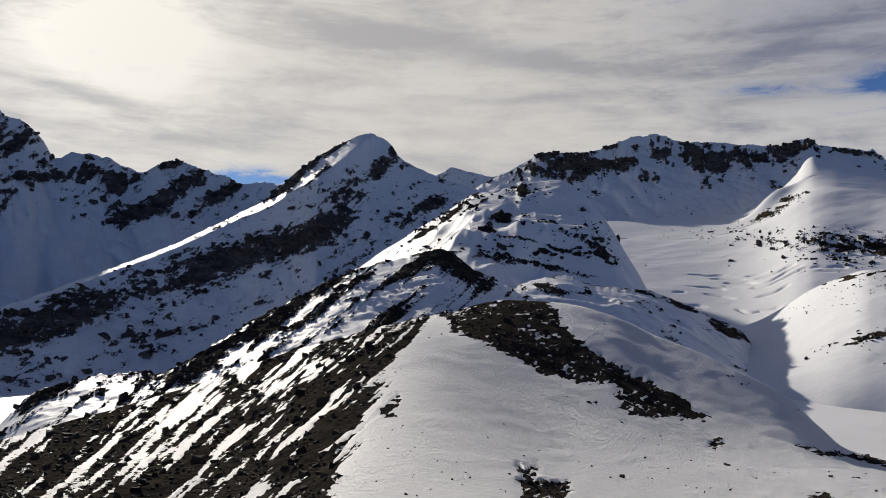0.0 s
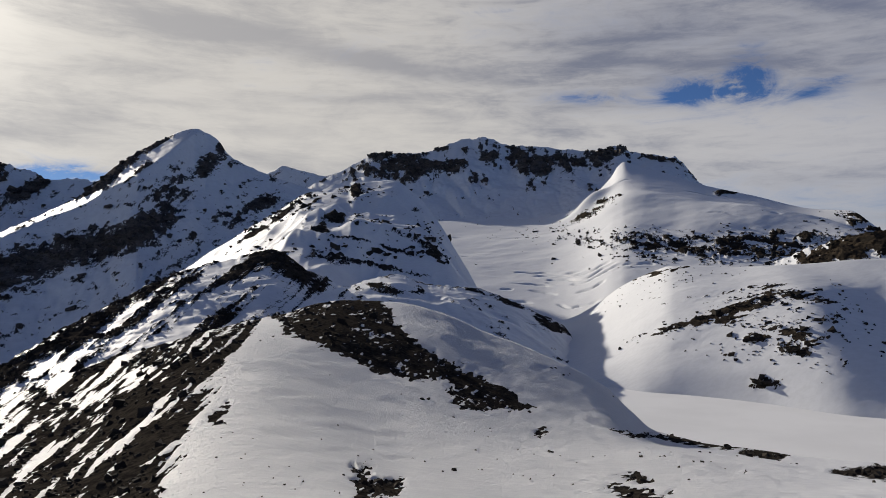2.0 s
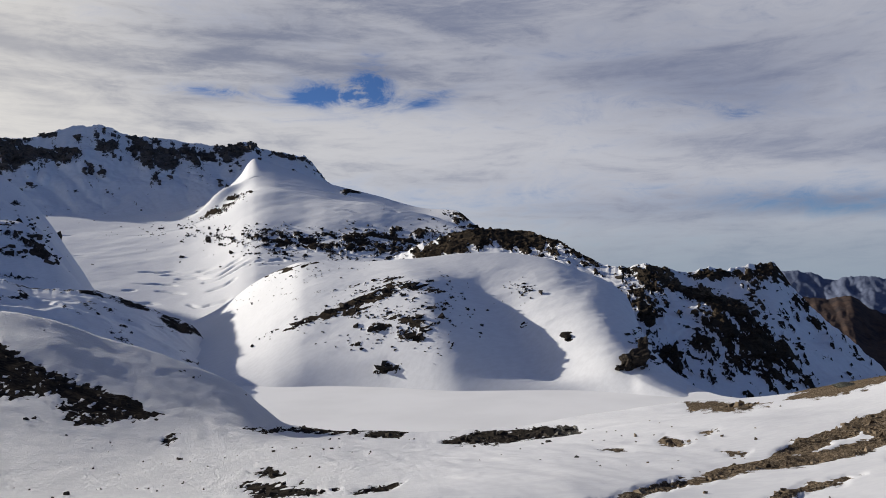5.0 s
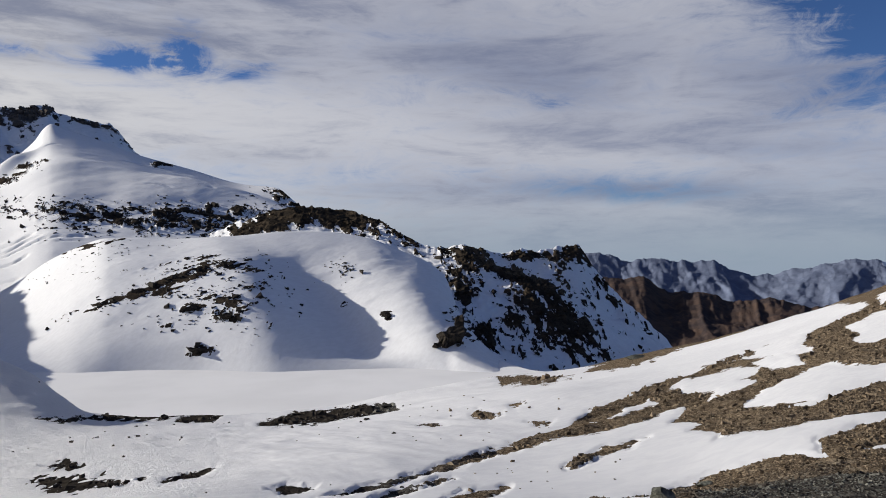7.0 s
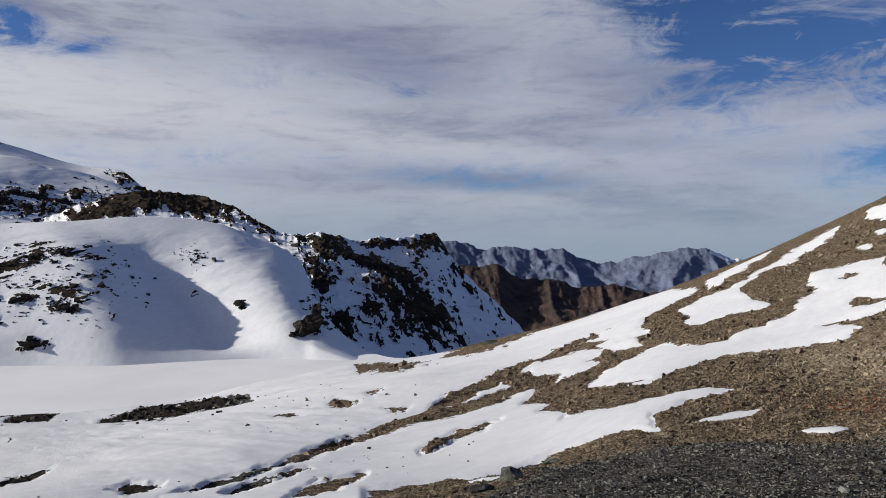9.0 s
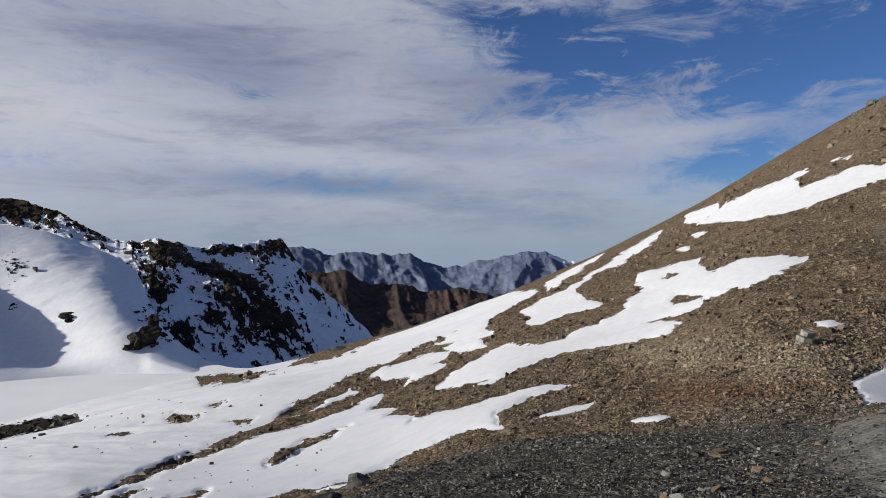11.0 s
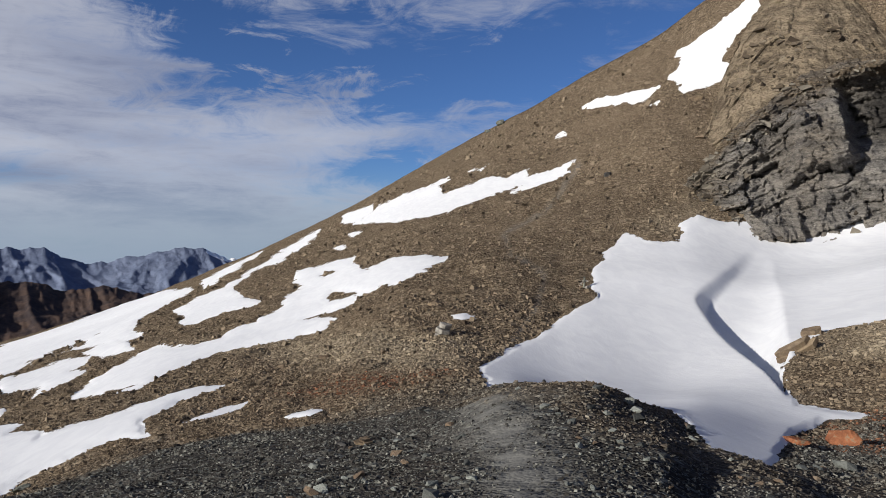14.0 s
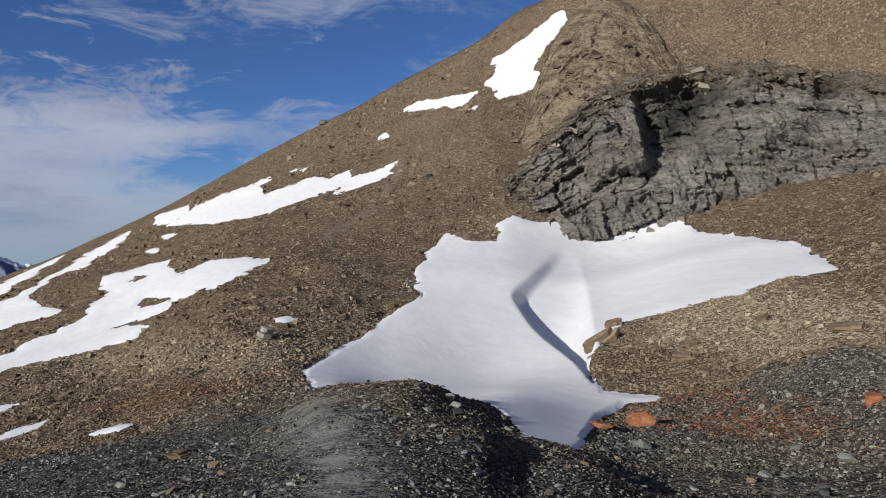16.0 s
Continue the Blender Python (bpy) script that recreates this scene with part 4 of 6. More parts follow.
def snow_ridge_shape(az, u):
    """The crest swings towards the viewer, lit on one side, with steps that throw shadows on the other."""
    rib = 0.8 + 4.9 * u
    off = az - rib
    roof = np.clip(1 - np.abs(off) / np.where(off < 0, 8.0, 5.0), 0, 1)
    dz = 20 * roof * np.sin(np.pi * np.clip(u, 0, 1)) ** 0.7
    stairs = np.interp(u, (0, 0.20, 0.34, 0.66, 0.90, 1.0), (0, 0.10, 0.38, 0.56, 0.95, 1.0)) - np.minimum(u, 1) ** 1.2
    dz = dz + 150 * stairs * step(2.0, 6.5, az + 1.2 * fractal(az * 0.5, u * 4, 3, 0.5, 87)) * step(16.5, 12.5, az)
    for a, c, wa, wu, k in ((4.4, 0.62, 0.9, 0.03, 9), (3.2, 0.50, 0.7, 0.025, 7), (1.4, 0.30, 1.2, 0.03, 8), (8.6, 0.52, 2.0, 0.03, 9), (11.0, 0.42, 1.5, 0.03, 10), (6.8, 0.36, 1.8, 0.025, 8), (8.0, 0.75, 1.2, 0.04, 9), (0.8, 0.72, 0.6, 0.03, 6)):
        dz = dz + k * spot(az, u * 10, a, c * 10, wa, wu * 10, 0)
    dz = dz + 6.0 * step(15, 10, az) * ridged(az * 0.22 + u * 2, u * 6 - az * 0.16, 3, 0.45, 83) * step(1.0, 0.9, u) * step(0.0, 0.2, u)
    return 0 * az, dz


landform("snowy_ridge", "snow-covered ridge with dark rock steps along its crest", "ridge", MAT_RIDGE,
         [(-10, -2.5, 1500), (-6.1, 0.9, 1480), (-3.6, 2.6, 1450), (0.15, 5.0, 1390), (2.7, 6.5, 1330), (4.0, 6.4, 1300), (5.2, 6.3, 1280), (5.9, 6.7, 1270), (7.3, 7.0, 1260),
          (8.8, 7.2, 1240), (10.7, 6.0, 1200), (11.9, 4.5, 1150), (13.3, 2.2, 1080), (14.6, 0.2, 1030), (16, -2.2, 980)],
         [(-10, -6, 430), (0, -3, 430), (6, -2.0, 500), (10, -1.2, 580), (14, -2.2, 600), (16, -3.6, 640)], 0.10, 210, snow_ridge_snow, bend=lambda az: 1.2 + 0 * az, back=0.9, relief=5.0, size=110.0, jag=1.6,
         rock_relief=5.0, cling=0.16, extra=snow_ridge_shape, peaked=2.5, seed=4)


def spur_snow(az, el, u, x, y, z):
    s = 0.85 + 0.75 * rock_noise(az, el, 0.7, 2.6, -18, 91)
    s = bared(s, az, el, ((10.5, 0.1, 1.5, 0.3, 1.1, -10), (15.0, -0.8, 1.4, 0.25, 1.4, -18), (17.5, -1.7, 1.6, 0.22, 1.4, -24), (20.5, -3.3, 1.4, 0.35, 1.0, -25), (8.0, -0.6, 3.0, 0.4, 0.9, -10)))
    return s - 0.5 * step(0.90, 1.0, u) * (u <= 1.0)


def spur_shape(az, u):
    return 0 * az, 4.0 * ridged(az * 0.25 + 2 * u, u * 3.5, 4, 0.5, 93) * np.sin(np.pi * np.clip(u, 0, 1))


landform("snow_spur", "low snow spur with a dark rocky edge above the lake", "ridge", MAT_RIDGE,
         [(5, -0.6, 560), (9.0, 0.4, 580), (11.4, -0.4, 590), (14.3, -0.5, 605), (17.6, -1.5, 612), (19.8, -2.5, 615), (21.2, -3.1, 613), (21.9, -3.8, 610), (22.3, -4.9, 605), (22.5, -6.3, 600), (22.7, -7.6, 595)],
         [(5, -4.0, 400), (13, -4.3, 420), (17, -5.6, 440), (20, -6.6, 450), (22.7, -7.9, 470)], 0.10, 100, spur_snow, bend=0.85, relief=3.0, size=45.0, jag=2.0, rock_relief=2.5, cling=0.16, extra=spur_shape, seed=6)


def dome_snow(az, el, u, x, y, z):
    n = rock_noise(az, el, 1.5, 7.5, 15, 103)
    s = 1.3 + 0.15 * n
    for a, e, wa, we, k, lean in ((30.5, -2.9, 3.4, 0.22, 2.0, 17), (34.5, -1.6, 2.6, 0.24, 1.7, 14), (37.5, -0.9, 2.2, 0.22, 1.8, -10), (32.8, -2.6, 1.4, 0.34, 1.7, 14), (35.3, -1.0, 2.5, 0.18, 1.6, 8), (34.5, -0.45, 2.2, 0.12, 1.7, 10), (36.5, -3.6, 3.6, 1.5, 0.72, 0),
                                  (34.7, -3.9, 0.6, 0.30, 2.3, 0), (37.3, -4.6, 0.6, 0.35, 2.3, 0), (37.6, -3.7, 1.2, 0.25, 1.8, -20), (40.0, -5.2, 0.4, 0.2, 2.0, 0), (33.0, -5.0, 0.4, 0.2, 1.6, 0),
                                  (35.3, -6.9, 0.9, 0.30, 3.0, 0), (48.8, -4.75, 0.34, 0.32, 3.0, 60), (28.0, 0.55, 2.5, 0.14, 1.9, 14), (45.5, -1.3, 1.3, 0.6, 0.9, 0), (45.6, -3.9, 0.35, 0.2, 2.2, 0), (28.5, -1.5, 3.5, 0.8, 0.5, 10)):
        s = s - 1.40 * k * spot(az, el, a, e, wa * 1.1, we * 1.2, lean) * (0.8 - 0.80 * n)
    return s


def dome_shape(az, u):
    slant = (0.5 - u) * 9.0
    off = az - 37.5 - slant * 0.3
    dz = 13 * np.exp(-(off / np.where(off < 0, 9.5, 3.6)) ** 2 - ((u - 0.42) / 0.36) ** 2) - 8 * np.exp(-((az - 43.9 - slant) / 2.9) ** 2 - ((u - 0.36) / 0.42) ** 2)
    lobe = az - 51.0 - slant * 0.4
    dz = dz + 7 * np.exp(-(lobe / np.where(lobe < 0, 3.6, 5.5)) ** 2 - ((u - 0.42) / 0.42) ** 2)
    return 0 * az, dz * step(0.0, 0.12, u)


landform("snow_dome", "rounded snow hill with scattered dark rocks beside the lake", "hill", MAT_HILL,
         [(16.0, -4.2, 760), (18.5, -3.8, 770), (20.6, -3.2, 775), (22.3, -2.6, 775), (24.0, -1.6, 755), (25.7, -0.35, 720), (27.4, 0.5, 680), (29.3, 1.1, 640), (33.2, 1.0, 620), (37.2, 1.2, 600), (41.4, 1.6, 600), (43.9, 1.55, 600), (47.3, 1.0, 590),
          (49.8, 0.0, 575), (51.9, -0.9, 560), (53.2, -2.0, 545), (54.2, -4.5, 500), (56, -7.0, 450), (58.5, -8.7, 420), (63, -10.5, 400)],
         [(16.0, -6.6, 470), (20, -7.0, 465), (22.5, -7.4, 455), (25, -7.9, 440), (27.5, -8.4, 425), (30, -8.5, 422), (35, -8.6, 410), (41, -9.0, 390), (49, -9.1, 388), (55, -9.5, 372), (58.5, -9.9, 362), (63, -11.2, 350)],
         0.12, 140, dome_snow, bend=0.85, relief=3.5, size=90.0, jag=0.0, extra=dome_shape, rock_relief=1.2, seed=8)


FLANK_ROCK = ((58.2, -1.9, 3.2, 0.42, 1.7, -22), (61.4, -4.9, 3.6, 1.1, 1.6, -47), (58.4, -4.5, 0.8, 1.5, 0.9, 0), (60.6, -6.8, 1.5, 1.0, 0.9, -40))


def flank_snow(az, el, u, x, y, z):
    s = 0.58 + 0.55 * rock_noise(az, el, 0.55, 1.5, -52, 111) + 0.70 * rock_noise(az, el, 1.6, 3.6, -48, 115)
    s = bared(s, az, el, FLANK_ROCK)
    s = bared(s, az, el, ((54.3, -2.7, 0.7, 1.9, 1.1, 25), (45.0, 2.8, 4.4, 0.75, 3.0, -10), (62.6, -0.2, 1.0, 0.8, 1.5, 0), (60.5, -0.4, 1.6, 0.35, 0.9, 0), (58.5, -0.5, 1.0, 0.3, 1.1, 0), (55.2, 0.0, 0.9, 0.45, 1.4, 0),
                          (50.5, 1.2, 1.8, 0.5, 1.1, -30), (40.0, 2.2, 2.6, 1.0, 1.8, 20), (53.6, -6.5, 1.0, 0.75, 2.0, 20), (64.6, -2.6, 0.9, 2.2, 0.6, 35), (56.2, -7.4, 0.8, 1.2, 0.8, 0)))
    s = s + 0.9 * spot(az, el, 51.8, -3.0, 1.7, 2.6, 0) + 0.6 * spot(az, el, 48.0, 1.8, 1.2, 0.25, -8) + 0.45 * spot(az, el, 66.0, -4.9, 3.0, 0.9, -50) + 0.5 * spot(az, el, 57.0, -3.6, 0.7, 1.6, 20) + 0.6 * spot(az, el, 61.3, -1.7, 1.6, 0.3, -15)
    return s + 0.7 * spot(az, el, 56.0, -8.2, 3.0, 0.6)


def flank_warm(az, u):
    el = np.interp(u, (0, 1), (-9.4, -0.3))
    return np.clip(1.3 * spot(az, el, 58.2, -1.9, 3.2, 0.6, -22) + 0.9 * spot(az, el, 62.6, -4.6, 3.0, 0.8, -50) + 0.4 * fractal(az * 1.2, u * 9, 4, 0.6, 113) - 0.1, 0, 0.9)


landform("rocky_flank", "steep dark rock flank streaked with snow below a pointed top", "mountain", MAT_FLANK,
         [(36, 1.5, 950), (41.8, 3.3, 900), (43.5, 3.35, 890), (45.6, 3.05, 880), (48.1, 2.4, 840), (49.8, 1.3, 800), (51.5, 0.6, 765), (53.1, 0.15, 748), (54.6, 0.35, 748), (55.4, 0.3, 750), (56.6, -0.15, 755),
          (57.6, -0.4, 765), (58.5, -0.1, 775), (61.0, 0.0, 800), (62.4, 0.35, 820), (63.1, 0.25, 825), (64.0, -1.0, 830), (64.8, -2.0, 835), (67.2, -4.4, 845), (69.6, -6.9, 850), (73, -10, 860)],
         [(36, -6, 620), (46, -6, 600), (52, -9, 430), (57, -9.5, 470), (62, -9.5, 520), (68, -9.6, 580), (73, -11, 600)], 0.09, 190, flank_snow, bend=1.0, relief=12.0,
         size=90.0, jag=4.0, ribs=18.0, rib_size=5.0, rock_relief=6.0, cling=0.26, warm=flank_warm, seed=10)


def glacier_snow(az, el, u, x, y, z):
    rocks = rock_noise(az, el, 1.3, 4.6, -6, 121)
    band = np.clip(0.85 * spot(az, el, 28.0, 2.9, 5.5, 0.85, -4) + 0.95 * spot(az, el, 36, 2.4, 6.0, 1.2, 0) + 1.5 * spot(az, el, 45.5, 2.6, 3.5, 0.8, -8), 0, 1.3)
    isle = spot(az, el, 23.3, 5.0, 1.4, 0.25, 22) + spot(az, el, 24.6, 6.0, 1.0, 0.2, 14)
    edge = spot(az, el, 33.3, 6.3, 1.0, 0.25) + spot(az, el, 41.3, 4.3, 0.9, 0.45, -25)
    return 1.0 + 0.12 * rocks - (0.92 - 1.35 * rocks) * band - (1.7 - rocks) * isle - (1.7 - 2 * rocks) * edge


def glacier_shape(az, u):
    fold = u * 46 + 0.35 * np.sin(az * 0.9) + 1.1 * fractal(az * 0.35, u * 9, 3, 0.5, 5)
    crack = np.exp(-((fold - np.round(fold)) / 0.13) ** 2) * step(0.42, 0.60, spot(az, u, 22.5, 0.32, 4.5, 0.05) + 0.9 * fractal(az * 0.22, np.round(fold) * 1.7, 3, 0.6, 7))
    hump = 14 * spot(az, u, 26, 0.66, 7, 0.07) + 36 * spot(az, u, 36, 0.62, 7, 0.12)
    isle = 34 * spot(az, u, 23.4, 0.86, 1.4, 0.03)
    return 0 * az, hump + isle - 9.0 * crack


landform("glacier_slope", "wide bright glacier slope with crevasses and bands of dark rock", "glacier", MAT_HILL,
         [(5, 4.4, 2150), (12, 4.45, 2150), (16, 4.5, 2150), (19.8, 4.75, 2150), (22.3, 5.4, 2155), (23.8, 6.5, 2170), (24.9, 7.6, 2190), (25.5, 8.5, 2200), (25.9, 8.75, 2200), (26.6, 8.5, 2195), (27.5, 8.25, 2180), (29.2, 7.7, 2130), (31.1, 7.0, 2060), (34.7, 6.05, 1990), (38.5, 5.0, 1880),
          (40.7, 4.8, 1780), (42.3, 3.6, 1650), (45, 2.0, 1500)],
         [(5, -3, 1000), (16, -3.8, 980), (20, -4.8, 920), (23, -6.0, 830), (26, -6.8, 760), (30, -6, 760), (34, -4, 800), (45, -2, 900)], 0.12, 240, glacier_snow, bend=1.05, relief=8.0, size=300.0,
         extra=glacier_shape, rock_relief=11.0, peaked=8.0, seed=12)


def summit_snow(az, el, u, x, y, z):
    s = 0.95 + 0.5 * rock_noise(az, el, 0.9, 1.7, -20, 131) + 0.8 * rock_noise(az, el, 3.0, 1.9, 20, 133)
    s = bared(s, az, el, ((15.8, 9.5, 1.0, 0.6, 1.6, -10), (12.8, 8.5, 1.7, 0.5, 1.6, 0), (9.2, 8.5, 2.2, 0.75, 2.2, 14), (8.0, 9.4, 0.7, 0.2, 2.2, 10), (12.4, 9.9, 1.2, 0.2, 1.8, 12), (10.2, 7.8, 1.6, 0.35, 1.6, 30),
                          (18.0, 9.2, 0.9, 0.8, 1.5, -30), (19.6, 8.5, 1.1, 0.9, 1.9, 40), (21.4, 8.8, 1.5, 0.8, 1.6, -8), (24.0, 9.1, 1.5, 0.7, 1.7, 0), (25.8, 9.8, 0.7, 0.3, 1.6, 0), (29.3, 8.7, 0.9, 0.22, 2.0, -12), (27.5, 9.1, 0.8, 0.2, 1.5, -18),
                          (10.5, 6.7, 1.5, 0.9, 0.8, 0), (15.0, 7.6, 1.2, 0.3, 0.7, 0), (31, 7.6, 0.7, 0.4, 1.3, -40)))
    return s + 0.6 * step(7.6, 6.0, el) + 0.7 * spot(az, el, 14.0, 10.3, 1.6, 0.3, 18)


def summit_warm(az, u):
    return 0.6 * spot(az, u, 9.0, 0.85, 3.0, 0.2) + 0 * az


landform("glacier_mountain", "broad snowy mountain with dark cliffs under its summit ridge", "mountain", MAT_PEAK,
         [(1, 6.2, 2767), (3.8, 7.6, 2767), (5.6, 8.5, 2767), (7.3, 9.5, 2767), (9.7, 9.45, 2783), (12.2, 9.95, 2800), (14.2, 10.6, 2817), (15.5, 10.75, 2817), (17.2, 10.1, 2817), (19.8, 9.95, 2817),
          (21.6, 9.75, 2817), (23.2, 9.65, 2817), (24.5, 9.75, 2817), (25.7, 10.0, 2817), (26.3, 9.5, 2817), (28, 9.2, 2810), (29.6, 8.9, 2800), (31.1, 7.2, 2783), (34, 5.0, 2767)],
         [(1, 3, 2060), (12, 3.6, 2090), (20, 4, 2100), (34, 3.5, 2080)], 0.09, 150, summit_snow, bend=1.3, relief=22.0, size=210.0, jag=9.0, ribs=50.0, rib_size=3.0,
         rock_relief=15.0, cling=0.26, warm=summit_warm, seed=14)


def pyramid_snow(az, el, u, x, y, z):
    s = 0.70 + 0.45 * rock_noise(az, el, 0.6, 1.7, 14, 141) + 0.6 * rock_noise(az, el, 1.8, 5.0, 20, 143)
    s = bared(s, az, el, ((-5.0, 8.0, 1.3, 0.7, 1.6, 48), (-7.6, 5.6, 1.0, 1.4, 1.1, -30), (-4.0, 9.5, 0.35, 0.6, 1.5, 0), (-12.6, 2.0, 4.6, 1.0, 1.6, 14), (-8.9, 3.7, 1.9, 0.8, 1.4, 25), (-18, -0.2, 4.0, 1.1, 1.4, 24), (-26, -3.0, 3.5, 1.1, 1.5, 20),
                          (-0.9, 5.6, 1.3, 0.55, 1.6, 15), (-3.0, 4.2, 1.0, 0.5, 0.8, 0), (-29.5, -4.6, 2.0, 0.9, 1.2, 0), (-7, 1.0, 1.4, 0.5, 0.9, 30), (-11.6, 6.8, 1.7, 0.30, 2.2, 38), (-8.4, 9.3, 0.9, 0.10, 1.6, 40), (-9.5, 7.4, 1.2, 0.12, 1.3, 40), (-21.5, -4.2, 2.0, 0.5, 1.0, 20)))
    s = s - 2.2 * step(0.93, 0.985, u) * np.exp(-((az + 11.3) / 2.2) ** 2) - 1.0 * step(0.96, 1.0, u) * np.exp(-((az + 7.6) / 1.5) ** 2)
    return s + 0.6 * spot(az, el, -14, -4.8, 9, 1.3, 22) + 0.6 * spot(az, el, -7.5, 8.6, 2.0, 0.6, 40)


def pyramid_shape(az, u):
    """Beside the skyline a strip leans back into the sun; below it the face is steep."""
    wide = np.interp(az, (-30, -20, -15, -12.5, -9.5, -7.2, -5.8, -5.0), (0.03, 0.04, 0.055, 0.11, 0.20, 0.13, 0.04, 0.01))
    back = np.interp(az, (-30, -20, -15, -12.5, -9.5, -7.2, -5.8, -5.0), (36, 48, 60, 105, 180, 100, 20, 0))
    return -back * np.clip((1 - u) / wide, 0, 1) + 38 * spot(az, u, -9, 0.45, 3, 0.35), 0 * az


landform("pyramid_peak", "snowy pyramid peak with dark rock on its shaded face", "mountain", MAT_PEAK,
         [(-40, -6, 1714), (-30.1, -2.5, 1842), (-25.9, -0.8, 1905), (-21.0, 1.3, 2020), (-16.4, 3.7, 2108), (-12.9, 5.8, 2190), (-10.9, 7.8, 2248), (-8, 9.8, 2286), (-6.3, 10.6, 2286),
          (-5.7, 10.72, 2286), (-5.1, 10.5, 2286), (-4.2, 9.95, 2286), (-3.4, 8.95, 2286), (-0.8, 7.75, 2286), (1.8, 6.9, 2286), (5, 6.2, 2261), (9, 4, 2222)],
         [(-40, -11, 1372), (-30, -9.5, 1460), (-20, -9, 1549), (-10, -5, 1651), (0, 1, 1803), (9, 2, 1880)], 0.10, 140, pyramid_snow, bend=1.05, relief=15.0, size=190.0, jag=4.0,
         ribs=32.0, rib_size=4.0, rock_relief=12.0, cling=0.24, extra=pyramid_shape, seed=16)


def valley_snow(az, el, u, x, y, z):
    return 1.0 + 1.6 * fractal(az * 0.5, el * 2.0, 5, 0.6, 155) - 1.0 * spot(az, el, -28, -7.6, 1.5, 0.5)


landform("valley_floor", "shaded snow-filled valley below the peak", "valley", MAT_PEAK,
         [(-44, -8.8, 1300), (-30, -8.3, 1250), (-20, -7.7, 1280), (-10, -5.5, 1300), (0, -3, 1300)],
         [(-44, -18, 560), (-20, -16, 560), (0, -12, 560)], 0.2, 60, valley_snow, bend=0.7, relief=8.0, size=150.0, seed=15)


def far_snow(az, el, u, x, y, z):
    s = 0.76 + 0.45 * rock_noise(az, el, 0.9, 1.6, 45, 151) + 0.55 * rock_noise(az, el, 2.0, 4.0, 40, 153)
    s = bared(s, az, el, ((-30.0, 8.2, 1.3, 1.3, 1.3, -30), (-28.4, 6.2, 1.4, 0.35, 1.0, 0), (-25.0, 6.6, 2.2, 0.6, 1.1, -10), (-23.0, 6.2, 1.5, 0.6, 1.1, 40), (-19.6, 5.6, 2.6, 0.7, 1.6, 40), (-22.6, 3.7, 1.6, 0.5, 1.6, 38), (-16.4, 5.6, 1.5, 0.4, 1.6, 25),
                          (-15.4, 6.5, 0.5, 0.35, 1.6, -30), (-19.9, 7.7, 0.8, 0.25, 1.5, 20), (-18.5, 4.2, 1.5, 0.4, 1.2, 30)))
    return s + 0.9 * step(3.6, 2.2, el)


landform("jagged_mountain", "jagged snowy mountain range with dark crags in shade", "mountain", MAT_PEAK,
         [(-40, 9, 3380), (-33, 11, 3380), (-31.2, 10.9, 3380), (-30.6, 10.1, 3380), (-29.6, 9.8, 3380), (-28.1, 8.6, 3380), (-27.2, 7.4, 3354), (-26.2, 7.95, 3341), (-23.7, 7.6, 3315), (-21.7, 6.9, 3276),
          (-21.0, 7.3, 3265), (-19.8, 7.85, 3250), (-18.1, 7.5, 3224), (-16.2, 7.1, 3185), (-15.1, 6.45, 3146), (-13.3, 6.65, 3120), (-11, 6.2, 3055), (-6, 5, 2990)],
         [(-40, -8, 1950), (-20, -6, 1950), (-6, 0, 2470)], 0.10, 140, far_snow, bend=1.6, relief=48.0, size=330.0, jag=15.0, ribs=140.0, rib_size=4.0, rock_relief=18.0, cling=0.28, seed=18)

landform("distant_summit", "small distant snowy summit behind the saddle", "mountain", MAT_PEAK,
         [(-4, 6, 3400), (-0.5, 7.8, 3400), (0.5, 8.3, 3400), (1.6, 8.1, 3400), (3.5, 7.7, 3400), (4.8, 8.0, 3400), (8, 6, 3400)],
         [(-4, 4, 3000), (8, 4, 3000)], 0.12, 40, far_snow, relief=12.0, size=150.0, jag=6.0, seed=20)


def no_snow(az, el, u, x, y, z):
    return 0 * az - 1.0


def cap_snow(az, el, u, x, y, z):
    return -0.6 + 1.5 * spot(az, el, 84.4, -1.6, 1.6, 0.22, -20) + 0.25 * fractal(az * 3, el * 8, 4, 0.6, 157)


def hill_shape(az, u):
    """Spurs that come forward between gullies."""
    spur = ridged(az * 0.28 + 0.5 * u, u * 0.9, 3, 0.5, 163)
    fine = ridged(az * 1.3 + 1.5 * u, u * 2.2, 4, 0.6, 167)
    mid = np.sin(np.pi * np.clip(u, 0, 1)) ** 0.6
    return -75 * spur * mid - 22 * fine * mid, 9 * fine * step(0.3, 0.9, u) * step(1.05, 0.95, u)


def range_shape(az, u):
    """Sheer buttresses over a broad base."""
    wall = ridged(az * 0.30 + 0.5 * u, u * 1.6, 5, 0.55, 173)
    mid = np.sin(np.pi * np.clip(u, 0, 1)) ** 0.6
    return -105 * wall * mid, 16 * wall * step(0.3, 0.9, u) * step(1.05, 0.98, u)


